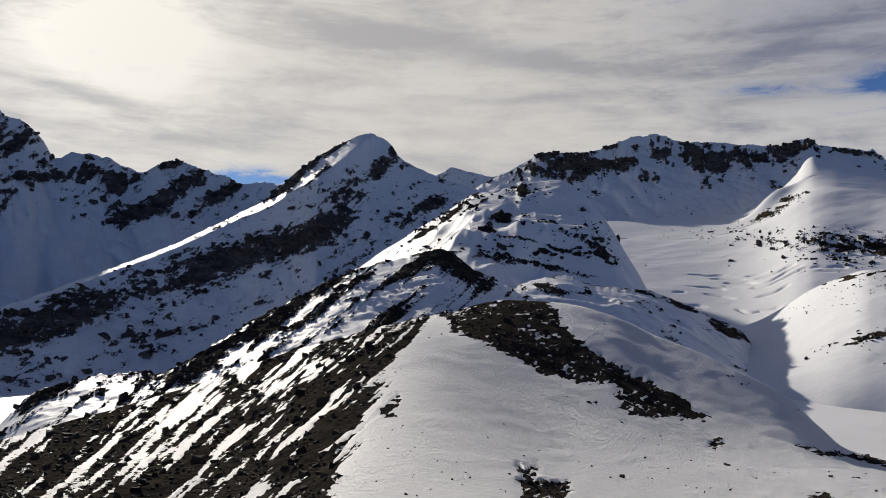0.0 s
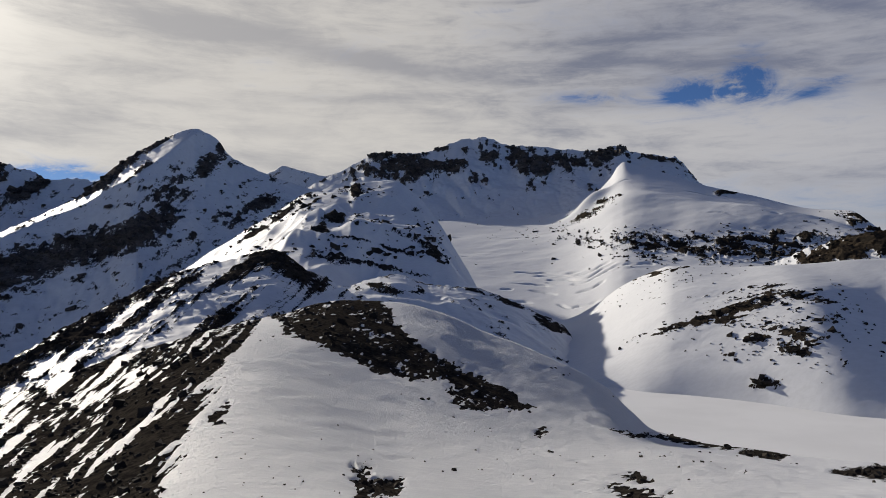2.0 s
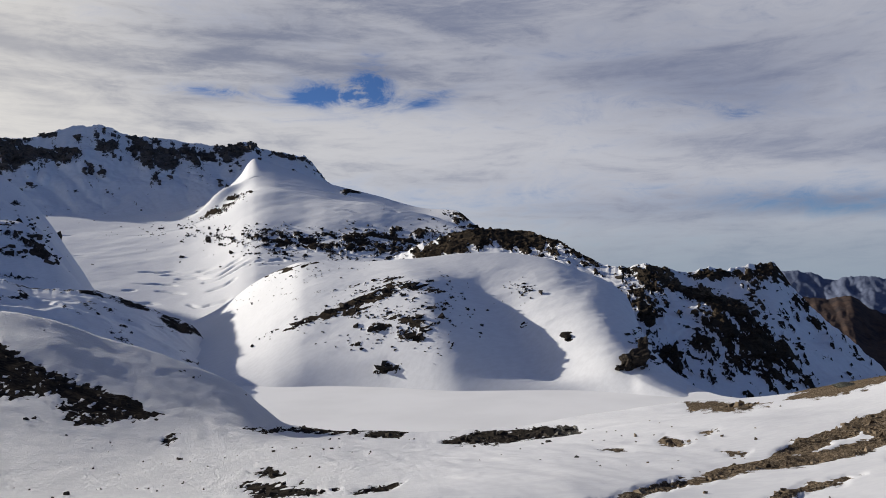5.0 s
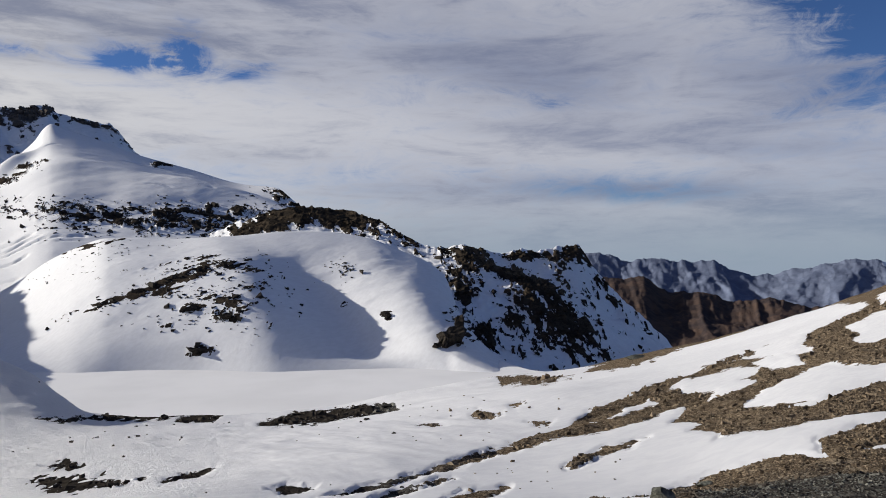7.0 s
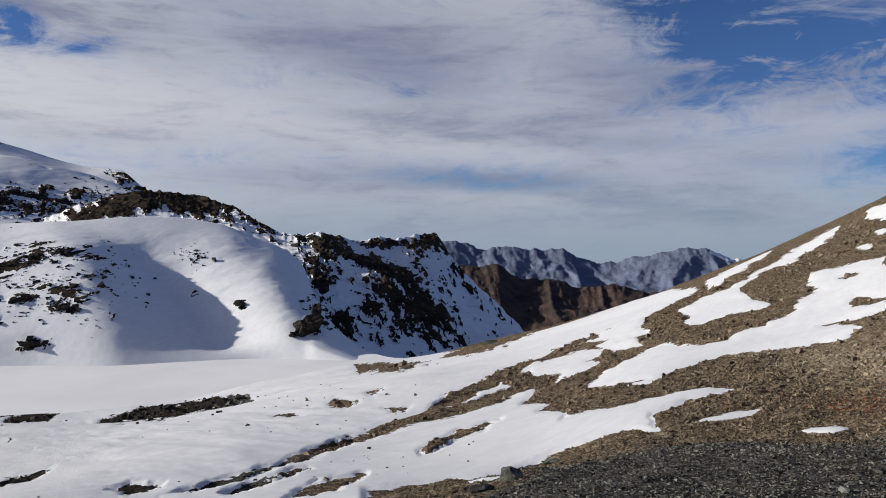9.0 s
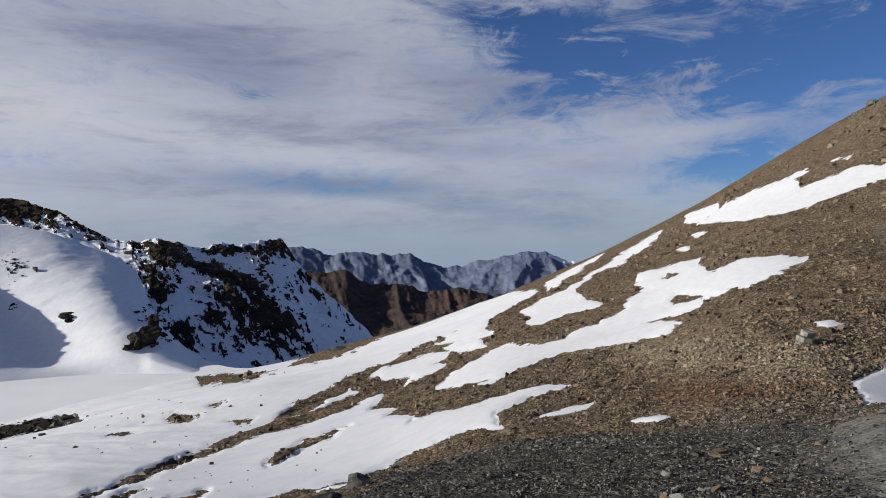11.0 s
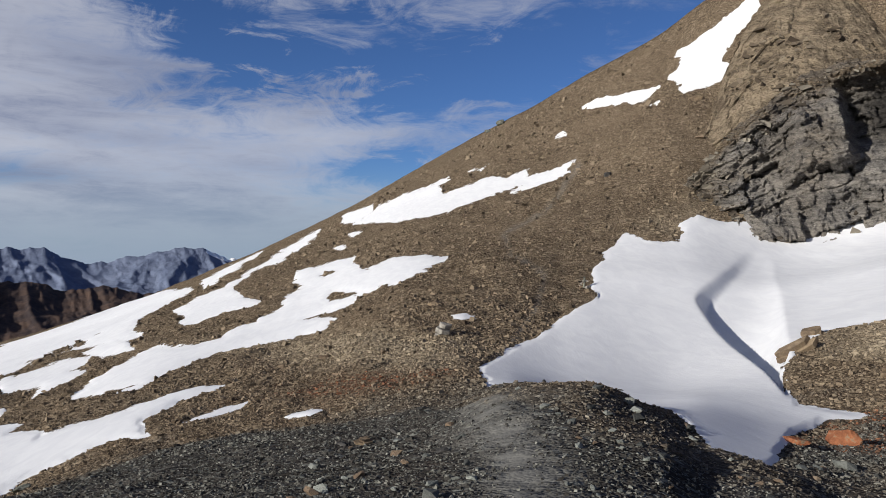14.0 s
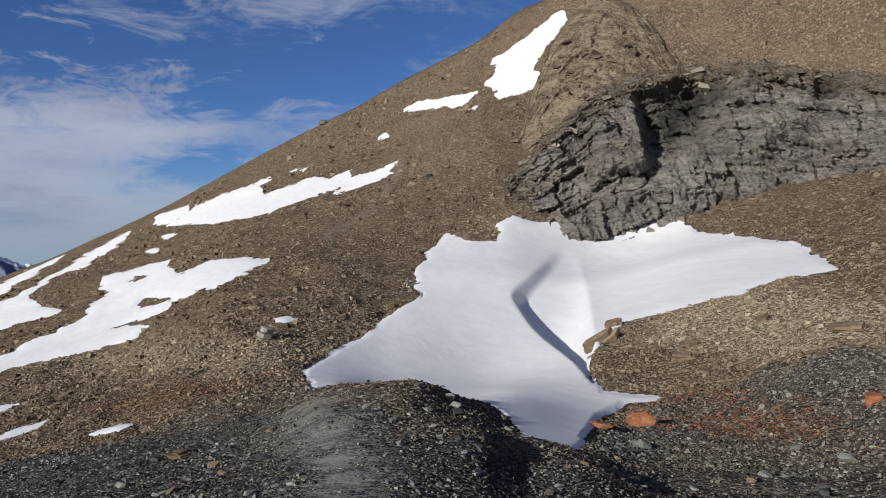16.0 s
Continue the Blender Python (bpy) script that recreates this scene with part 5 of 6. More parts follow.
landform("far_hills", "dark brown autumn foothills in the distance", "hills", MAT_FAR_BROWN,
         [(58, -2.0, 3300), (62, -1.8, 3300), (65.0, -2.1, 3300), (66.4, -2.2, 3300), (67.6, -2.0, 3300), (69, -2.9, 3300), (69.7, -3.2, 3300), (71.8, -3.15, 3300), (73.9, -3.8, 3300), (76.2, -3.6, 3300), (78.8, -4.1, 3300),
          (82, -4.0, 3300), (88, -4, 3300)],
         [(58, -9, 2300), (88, -9, 2300)], 0.12, 80, no_snow, bend=1.2, relief=22.0, size=160.0, jag=10.0, extra=hill_shape, seed=22)
landform("far_range", "limestone range on the horizon, tinted blue-grey for haze, with a little snow", "mountains", MAT_FAR_HAZED,
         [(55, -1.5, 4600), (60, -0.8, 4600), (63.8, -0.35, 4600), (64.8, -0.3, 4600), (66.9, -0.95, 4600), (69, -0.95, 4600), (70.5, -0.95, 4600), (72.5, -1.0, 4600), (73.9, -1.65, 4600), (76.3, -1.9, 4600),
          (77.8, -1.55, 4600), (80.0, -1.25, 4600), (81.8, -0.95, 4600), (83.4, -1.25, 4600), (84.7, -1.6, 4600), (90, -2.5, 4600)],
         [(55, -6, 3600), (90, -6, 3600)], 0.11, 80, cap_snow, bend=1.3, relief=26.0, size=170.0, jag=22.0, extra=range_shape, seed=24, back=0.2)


def blocks(az, bed, long, seed):
    """Beds broken into blocks, each standing out by a chance amount, -1 to 1."""
    k = np.floor(bed)
    start = lattice(k, 0 * k + 3, seed) * 9.0
    cell = np.floor(az / long + start)
    return lattice(k, cell, seed + 5)


def cliff_shape(az, u):
    """Thin broken beds that dip gently, a jutting block and the dark recess beside it."""
    h = u * np.interp(az, (115, 121, 128, 147), (0.25, 0.7, 1.0, 0.9))
    warp = fractal(az * 0.18, h * 3, 4, 0.55, 201)
    dip = -0.018 * np.minimum(az - 129, 0) + 0.007 * np.maximum(az - 129, 0) + 0.06 * warp
    crack = 0.35 * fractal(az * 1.1, h * 16, 4, 0.6, 205)
    big = blocks(az + crack + h * 5, (h + dip) * 8 + 0.4 * crack, 2.6, 211)
    mid = blocks(az + crack + h * 3, (h + dip) * 19 + 0.6 * crack, 1.1, 223)
    thin = blocks(az + crack, (h + dip) * 46 + 0.5 * crack, 0.55, 231)
    swell = fractal(az * 0.22, h * 3, 4, 0.5, 203)
    crag = ridged(az * 0.9 + h * 4, h * 14 + az * 0.5, 5, 0.62, 207)
    dr = -3.2 * swell - 1.1 * big - 0.85 * mid - 0.42 * thin - 0.9 * crag
    jut = step(124.0, 125.4, az) * step(128.9, 128.2, az + 2.0 * (u - 0.5)) * step(0.34, 0.44, u) * step(0.86, 0.70, u)
    recess = step(128.0, 128.8, az + 2.0 * (u - 0.5)) * step(134.5, 131.5, az + 3 * (u - 0.6)) * step(0.42, 0.56, u) * step(0.95, 0.76, u + 0.04 * swell)
    dr = dr - 4.5 * jut + 5.5 * recess - 2.5 * spot(az, u, 136.0, 0.52, 2.2, 0.14) + 3.0 * step(139.4, 139.8, az) * step(141.2, 140.6, az) * spot(az, u, 140.3, 0.84, 2.0, 0.10)
    return dr * np.clip(np.sin(np.pi * np.clip(u, 0, 1)) * 3, 0, 1) * np.interp(az, (115, 122), (0.35, 1.0)), 0.1 * crag


def cliff_warm(az, u):
    """Brown weathering along the top and the ends of the grey face."""
    n = 0.45 * fractal(az * 0.5, u * 5, 5, 0.6, 231)
    return np.clip(np.maximum(step(122.5, 117.5, az), step(0.72, 0.98, u)) * 1.2 + n + 0.5 * step(0.16, 0.0, u) + 0.5 * spot(az, u, 126.3, 0.5, 1.6, 0.2) + 0.04, 0, 1)


def cliff_recess_shade(az, u):
    """Shade of the recess and deep joints, painted as darker rock and broken unevenly."""
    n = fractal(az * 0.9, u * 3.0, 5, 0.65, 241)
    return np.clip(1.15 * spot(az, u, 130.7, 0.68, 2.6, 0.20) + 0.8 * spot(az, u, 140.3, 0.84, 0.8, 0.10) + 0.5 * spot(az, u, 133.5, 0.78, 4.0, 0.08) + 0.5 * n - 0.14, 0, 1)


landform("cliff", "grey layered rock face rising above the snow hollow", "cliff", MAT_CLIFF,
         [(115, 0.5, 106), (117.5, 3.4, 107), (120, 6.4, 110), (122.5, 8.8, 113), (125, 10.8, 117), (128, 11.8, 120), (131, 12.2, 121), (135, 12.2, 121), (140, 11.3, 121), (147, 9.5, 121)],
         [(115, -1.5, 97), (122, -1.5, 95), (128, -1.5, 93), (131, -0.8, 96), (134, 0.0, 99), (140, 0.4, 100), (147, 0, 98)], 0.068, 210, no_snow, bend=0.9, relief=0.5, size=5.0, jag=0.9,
         extra=cliff_shape, warm=cliff_warm, wet=cliff_recess_shade, seed=26)


def outcrop_shape(az, u):
    warp = fractal(az * 0.3, u * 3, 4, 0.55, 219)
    crack = 0.35 * fractal(az * 1.1, u * 12, 4, 0.6, 205)
    bed = u * 9 + az * 0.25 + 0.8 * warp
    return -0.9 * fractal(az * 0.4, u * 5, 4, 0.5, 221) - 0.5 * blocks(az + crack, bed, 1.4, 223) - 0.3 * blocks(az + crack, bed * 2.7, 0.6, 225), 0 * az


landform("brown_outcrop", "weathered brown rock outcrop above the grey cliff", "rock", MAT_OUTCROP,
         [(119, 8.0, 136), (120.5, 11.5, 143), (122, 14.6, 152), (123.5, 16.6, 158), (125, 17.3, 161), (127, 16.9, 160), (129, 15.0, 155), (131, 12.4, 146), (133, 9.5, 136)],
         [(119, 4.5, 116), (123, 7.0, 119), (126, 8.0, 121), (133, 7.0, 122)], 0.07, 120, no_snow, bend=0.9, relief=0.6, size=5.0, jag=0.7, extra=outcrop_shape, seed=27)

# ---- loose stones and boulders ----
def ground_at(az, r):
    """Height and surface kind of the ground at an azimuth and range (arrays)."""
    j = np.interp(az, GROUND["az"], np.arange(len(GROUND["az"])))
    rc = np.interp(az, GROUND["az"], GROUND["rc"])
    i = np.log(r) / np.log(rc) * 399
    j0, i0 = np.clip(j.astype(int), 0, len(GROUND["az"]) - 2), np.clip(i.astype(int), 0, 398)
    fj, fi = j - j0, i - i0

    def read(key):
        g = GROUND[key]
        return (g[i0, j0] * (1 - fi) + g[i0 + 1, j0] * fi) * (1 - fj) + (g[i0, j0 + 1] * (1 - fi) + g[i0 + 1, j0 + 1] * fi) * fj
    return read


def meet(az, el, nearest):
    """The range at which the ground, seen from the ridge, stands at an angle above the level."""
    r = np.geomspace(nearest, float(np.interp(az, GROUND["az"], GROUND["rc"])) * 0.999, 900)
    e = np.degrees(np.arctan2(ground_at(np.full(r.shape, az), r)("z") - EYE, r))
    hit = np.nonzero(e >= el)[0]
    return float(r[hit[0]]) if len(hit) else float(r[-1])


def place(az, el, nearest=5.0):
    r = meet(az, el, nearest)
    z = float(ground_at(np.array([az]), np.array([r]))("z")[0])
    return r * math.sin(radians(az)), r * math.cos(radians(az)), z, r


def stone_material(name, light, dark, scale=1.0, lichen=None):
    m, N = material(name)
    p = N.add("ShaderNodeTexCoord").outputs["Object"]
    a, b = N.noise(p, 1.6 * scale, 6.0, 0.65), N.noise(p, 9.0 * scale, 5.0, 0.7)
    c = N.mix(N.ramp(a, 0.35, 0.65), dark, light)
    c = N.mix(N.ramp(b, 0.55, 0.75, 0.0, 0.6), c, [v * 0.4 for v in dark[:3]] + [1])
    if lichen:
        c = N.mix(N.ramp(N.noise(p, 3.0 * scale, 3.0), 0.56, 0.66, 0, 0.8), c, lichen)
    finish(N, c, 0.88, N.math("ADD", a, N.math("MULTIPLY", b, 0.5)), 0.8, 0.12 / scale)
    return m


def scree_material():
    """Loose stones: each one its own shade, brown, grey (attribute grit) or rusty (attribute rust)."""
    m, N = material("loose_stones")
    p = N.add("ShaderNodeTexCoord").outputs["Object"]
    each = N.add("ShaderNodeNewGeometry").outputs["Random Per Island"]
    n = N.noise(p, 14.0, 4.0, 0.65)
    brown = N.mix(N.ramp(each, 0.0, 1.0, smooth=False), (0.060, 0.045, 0.031, 1), (0.24, 0.19, 0.135, 1))
    grey = N.mix(N.math("POWER", each, 2.3), (0.030, 0.028, 0.026, 1), (0.225, 0.228, 0.205, 1))
    rusty = N.mix(each, (0.09, 0.055, 0.038, 1), (0.20, 0.088, 0.048, 1))
    brown = N.mix(N.ramp(N.attr("grit"), -0.1, -0.9), brown, N.mix(each, (0.13, 0.105, 0.075, 1), (0.36, 0.305, 0.225, 1)))
    c = N.mix(N.attr("grit"), brown, grey)
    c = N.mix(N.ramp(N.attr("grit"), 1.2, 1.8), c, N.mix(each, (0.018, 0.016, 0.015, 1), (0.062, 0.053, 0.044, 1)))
    c = N.mix(N.ramp(N.math("MULTIPLY", N.attr("rust"), N.math("FRACT", N.math("MULTIPLY", each, 7.3))), 0.36, 0.44), c, rusty)
    c = N.mix(N.ramp(n, 0.4, 0.75, 0.0, 0.55), c, (0.045, 0.040, 0.035, 1))
    finish(N, c, 0.85, n, 0.4, 0.03)
    return m


MAT_STONES = scree_material()
MAT_ORANGE = stone_material("rusty_rock", (0.29, 0.118, 0.06, 1), (0.16, 0.065, 0.036, 1), 2.2, (0.20, 0.17, 0.12, 1))
MAT_BROWN_ROCK = stone_material("brown_schist", (0.24, 0.185, 0.125, 1), (0.12, 0.09, 0.065, 1))
MAT_GREEN_ROCK = stone_material("green_grey_rock", (0.16, 0.165, 0.14, 1), (0.06, 0.062, 0.055, 1), 2.0, (0.26, 0.27, 0.22, 1))
MAT_DARK_ROCK = stone_material("dark_rock", (0.075, 0.072, 0.07, 1), (0.03, 0.03, 0.03, 1), 1.5)
MAT_PALE_ROCK = stone_material("pale_grey_rock", (0.33, 0.31, 0.28, 1), (0.17, 0.16, 0.145, 1), 2.0)


def pebble_shapes(rng, kinds=12):
    """Small angular flakes: a crooked prism of six corners and eight faces each."""
    v = np.array([(-0.8, -0.6, -0.8), (0.9, -0.4, -0.8), (0.0, 0.9, -0.8), (-0.6, -0.5, 0.8), (0.7, -0.3, 0.8), (-0.1, 0.7, 0.8)])
    f = np.array([(0, 2, 1), (3, 4, 5), (0, 1, 4), (0, 4, 3), (1, 2, 5), (1, 5, 4), (2, 0, 3), (2, 3, 5)])
    return [v + 0.34 * rng.uniform(-1, 1, (6, 3)) for _ in range(kinds)], f


def scatter(name, label, category, count, az_range, r_range, least, power, cap, seed, where, sign=1):
    rng = np.random.default_rng(seed)
    shapes, f = pebble_shapes(rng)
    az = rng.uniform(*az_range, count)
    r = np.exp(rng.uniform(math.log(r_range[0]), math.log(r_range[1]), count))
    read = ground_at(az, r)
    x, y, z = r * np.sin(np.radians(az)), r * np.cos(np.radians(az)), read("z")
    s = (least * r + 0.008) * rng.uniform(0.02, 1, count) ** (-1 / power)
    ok = (r < 0.985 * np.interp(az, GROUND["az"], GROUND["rc"])) & (sign * read("snow") < -0.04 * sign) & (rng.uniform(0, 1, count) > read("path") * 1.1) & where(az, r, x, y, rng.uniform(0, 1, count))
    x, y, z, s, grit, rust = x[ok], y[ok], z[ok], np.minimum(s[ok], cap), read("grit")[ok], read("rust")[ok]
    n = len(x)
    pick = rng.integers(0, len(shapes), n)
    base = np.array(shapes)[pick] * np.stack([s, s * rng.uniform(0.6, 1.0, n), s * rng.uniform(0.35, 0.8, n)], -1)[:, None, :]
    turn, tip = rng.uniform(0, 6.283, n)[:, None], rng.normal(0, 0.35, n)[:, None]
    bx, by, bz = base[..., 0], base[..., 1], base[..., 2]
    bx, bz = bx * np.cos(tip) + bz * np.sin(tip), bz * np.cos(tip) - bx * np.sin(tip)
    bx, by = bx * np.cos(turn) - by * np.sin(turn), bx * np.sin(turn) + by * np.cos(turn)
    co = np.stack([bx + x[:, None], by + y[:, None], bz + z[:, None] + 0.08 * s[:, None]], -1).reshape(-1, 3)
    faces = (f[None] + 6 * np.arange(n)[:, None, None]).reshape(-1, 3)
    ob = mesh_object(name, co, faces, MAT_STONES, {"grit": np.repeat(grit, 6), "rust": np.repeat(rust, 6)}, label, category, "stuff")
    ob.data.polygons.foreach_set("use_smooth", np.zeros(len(faces), bool))
    return ob


scatter("scree_stones", "loose grey and brown stones covering the ridge", "stones", 68000, (60, 148), (4.2, 48), 0.0010, 3.3, 0.24, 1, lambda az, r, x, y, k: k > -1)
scatter("bank_stones", "pale brown flaky stones covering the banks beside the snow", "stones", 40000, (80, 147), (24, 62), 0.00095, 2.6, 0.36, 6,
        lambda az, r, x, y, k: k < 0.75 + 0.8 * fractal(x / 6, y / 6, 3, 0.5, 35))
scatter("hillside_stones", "brown flaky stones strewn over the scree hill", "stones", 75000, (62, 148), (40, 190), 0.00105, 2.5, 0.85, 2,
        lambda az, r, x, y, k: k < 0.6 + 0.9 * fractal(x / 12, y / 12, 3, 0.5, 33))


scatter("mound_stones", "dark and rusty stones heaped on the mound beside the snow", "stones", 13000, (123, 147), (16, 31), 0.0010, 3.0, 0.16, 8, lambda az, r, x, y, k: k > -1)
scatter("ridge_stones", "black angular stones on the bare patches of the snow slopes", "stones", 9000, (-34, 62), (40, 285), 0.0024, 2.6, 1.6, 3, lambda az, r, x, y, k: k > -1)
scatter("snow_stones", "small dark stones poking out of the snow", "stones", 1300, (-12, 66), (30, 285), 0.0013, 2.4, 0.6, 4,
        lambda az, r, x, y, k: k < -0.1 + 1.8 * fractal(x / 18, y / 18, 3, 0.5, 37), sign=-1)


def boulder_mesh(name, size, seed, sharp=1.0, cuts=3, rugged=0.13):
    """An angular block: a ball flattened along random planes, then roughened."""
    rng = random.Random(seed)
    bm = bmesh.new()
    bmesh.ops.create_icosphere(bm, subdivisions=cuts, radius=1.0)
    planes = [(Vector((rng.gauss(0, 1), rng.gauss(0, 1), rng.gauss(0, 1))).normalized(), rng.uniform(0.42, 0.72)) for _ in range(15)]
    for v in bm.verts:
        for n, d in planes:
            over = v.co.dot(n) - d
            if over > 0:
                v.co -= n * over * (0.7 + 0.3 * sharp)
        v.co *= 1 + rugged * noise.noise(v.co * 2.3 + Vector((seed, 0, 0))) + 0.5 * rugged * noise.noise(v.co * 6.0 + Vector((0, seed, 0)))
        v.co = Vector((v.co.x * size[0], v.co.y * size[1], v.co.z * size[2]))
    me = bpy.data.meshes.new(name)
    bm.to_mesh(me)
    bm.free()
    return me


def boulder(name, label, az, el, size, mat, seed, turn=0.0, tip=0.0, sink=0.3, nearest=5.0, group="", category="boulder"):
    x, y, z, r = place(az, el, nearest)
    me = boulder_mesh(name, size, seed)
    me.materials.append(mat)
    ob = tagged(new(name, me), label, category, group)
    ob.matrix_world = pose(x, y, z + size[2] * (1 - 2 * sink) * 0.5, tip, 0, turn - az)
    return ob


boulder("rusty_boulder", "rusty orange boulder lying on dark gravel", 128.05, -13.1, (0.68, 0.45, 0.40), MAT_ORANGE, 3, nearest=21, category="boulder")
boulder("rusty_boulder", "small rusty orange boulder on the gravel bank", 142.9, -10.4, (0.38, 0.3, 0.28), MAT_ORANGE, 5, nearest=18, category="boulder")
boulder("rusty_boulder", "low rusty stone at the edge of the snow", 125.0, -13.6, (0.45, 0.3, 0.2), MAT_ORANGE, 8, nearest=21, category="boulder")


def slab(name, label, az, el, size, mat, seed, turn=0.0, tip=0.0, roll=0.0, nearest=32.0, layers=3):
    """Split schist: thin crooked plates on one another."""
    x, y, z, r = place(az, el, nearest)
    rng = random.Random(seed)
    bm = bmesh.new()
    for k in range(layers):
        shift, part_of = Vector((rng.uniform(-0.25, 0.25), rng.uniform(-0.2, 0.2), 0)), rng.uniform(0.65, 1.0)
        ring = [(a + rng.uniform(-0.25, 0.25), rng.uniform(0.8, 1.0)) for a in (0.3, 1.0, 2.1, 2.9, 3.6, 4.6, 5.6)]
        verts = []
        for level in (k / layers, (k + 0.92) / layers):
            for a, d in ring:
                verts.append(bm.verts.new(((math.cos(a) * d * part_of + shift.x) * size[0] + rng.uniform(-0.03, 0.03), (math.sin(a) * d * part_of + shift.y) * size[1], (level - 0.3 + rng.uniform(-0.03, 0.03)) * size[2] * 2)))
        bmesh.ops.convex_hull(bm, input=verts)
    me = bpy.data.meshes.new(name)
    bm.to_mesh(me), bm.free()
    me.materials.append(mat)
    ob = tagged(new(name, me), label, "rock")
    ob.matrix_world = pose(x, y, z + 0.1 * size[2], tip, roll, turn - az)
    return ob


slab("schist_slab", "long tilted brown schist slab beside the snow hollow", 125.3, -7.4, (1.45, 0.42, 0.30), MAT_BROWN_ROCK, 11, turn=8, tip=24, roll=-32, layers=2)
slab("schist_slab", "short brown slab leaning on a larger one", 126.4, -6.2, (0.75, 0.40, 0.26), MAT_BROWN_ROCK, 12, turn=20, tip=14, roll=-16)
slab("flat_rocks", "flat brown rocks lying together on the bank", 131.2, -8.5, (0.75, 0.40, 0.22), MAT_BROWN_ROCK, 13, turn=10, tip=10, roll=-6)
slab("flat_rocks", "flat pale brown rocks lying together on the bank", 131.5, -7.7, (0.70, 0.45, 0.22), MAT_BROWN_ROCK, 14, turn=25, tip=12, roll=-10)
slab("flat_rocks", "small split brown rock standing on the scree bank", 136.2, -5.6, (0.45, 0.25, 0.30), MAT_BROWN_ROCK, 28, turn=30, tip=20, roll=-25, layers=2)
slab("low_rock", "low brown rock outcrop flush with the scree bank", 141.8, -6.1, (0.95, 0.5, 0.20), MAT_BROWN_ROCK, 15, turn=-14, tip=18, roll=-8)
slab("schist_slab", "pale schist block standing out of the scree", 100.4, -7.2, (0.60, 0.40, 0.50), MAT_PALE_ROCK, 29, turn=15, tip=18, roll=14, nearest=25.0)
slab("schist_slab", "flat grey-brown schist plates lying on dark gravel", 94.6, -15.0, (0.26, 0.16, 0.10), MAT_BROWN_ROCK, 30, turn=12, tip=12, nearest=5.0)
slab("schist_slab", "dark brown schist plate lying on the scree hill", 118.6, 9.9, (1.5, 0.5, 0.4), MAT_BROWN_ROCK, 33, turn=5, tip=15, roll=-14, nearest=90.0)
boulder("grey_boulder", "single grey boulder standing out of the scree", 112.5, 4.6, (0.9, 0.6, 0.75), MAT_DARK_ROCK, 16, turn=20, tip=25, nearest=60, category="boulder")
boulder("skyline_outcrop", "pale rock outcrop on the hill's skyline", 104.6, 8.45, (1.9, 1.3, 1.2), MAT_GREEN_ROCK, 17, turn=-20, nearest=100, category="rock")
boulder("skyline_outcrop", "pale rock outcrop on the hill's skyline", 103.7, 7.9, (1.3, 1.0, 0.7), MAT_GREEN_ROCK, 18, nearest=100, category="rock")
boulder("edge_rock", "dark greenish rock at the edge of the ridge", 68.6, -17.4, (0.42, 0.35, 0.30), MAT_GREEN_ROCK, 19, nearest=9, category="rock")
boulder("edge_rock", "lichen-green rock at the edge of the ridge", 71.6, -16.4, (0.40, 0.32, 0.26), MAT_GREEN_ROCK, 21, nearest=9, category="rock")
boulder("edge_rock", "dark greenish rock at the edge of the ridge", 66.6, -18.2, (0.3, 0.25, 0.2), MAT_DARK_ROCK, 22, nearest=9, category="rock")
boulder("shore_rock", "weathered grey rock where the snow slope meets the lake", 67.2, -8.0, (6.0, 3.0, 1.8), MAT_GREEN_ROCK, 23, nearest=200, category="rock")
for k, (a, e, s) in enumerate(((94.2, -5.3, 0.5), (99.8, -5.0, 0.7), (101.2, -5.3, 0.4), (96.0, -8.6, 0.45), (88.5, -9.6, 0.5), (91.7, -9.0, 0.6), (119.0, 7.2, 1.4), (117.5, 5.0, 0.9),
                               (97.0, -14.2, 0.22), (93.0, -15.0, 0.2), (100.5, -15.5, 0.2), (88.0, -15.2, 0.22), (108.0, -10.5, 0.2), (104.8, -10.9, 0.16), (113.6, -10.9, 0.18), (99.0, -12.6, 0.22))):
    boulder("stone", "angular grey-brown stone lying on the scree", a, e, (s, s * 0.6, s * 0.45), MAT_DARK_ROCK if e < -10 else MAT_BROWN_ROCK, 40 + k, turn=37 * k, nearest=8, group="larger stones on the scree", category="stone")


def ridge_stone_material():
    """Greenish grey stones, each a little different, some pale, some brown."""
    m, N = material("ridge_stones")
    p = N.add("ShaderNodeTexCoord").outputs["Object"]
    each = N.add("ShaderNodeObjectInfo").outputs["Random"]
    n, b = N.noise(p, 9.0, 6.0, 0.68), N.noise(p, 34.0, 4.0, 0.7)
    c = N.mix(N.math("POWER", each, 1.7), (0.045, 0.047, 0.046, 1), (0.25, 0.265, 0.245, 1))
    c = N.mix(N.ramp(N.math("FRACT", N.math("MULTIPLY", each, 5.7)), 0.74, 0.80), c, (0.17, 0.125, 0.088, 1))
    c = N.mix(N.ramp(n, 0.45, 0.70, 0.0, 0.6), c, (0.05, 0.05, 0.048, 1))
    finish(N, c, 0.8, N.math("ADD", n, N.math("MULTIPLY", b, 0.5)), 0.6, 0.02)
    return m


MAT_RIDGE_STONE = ridge_stone_material()


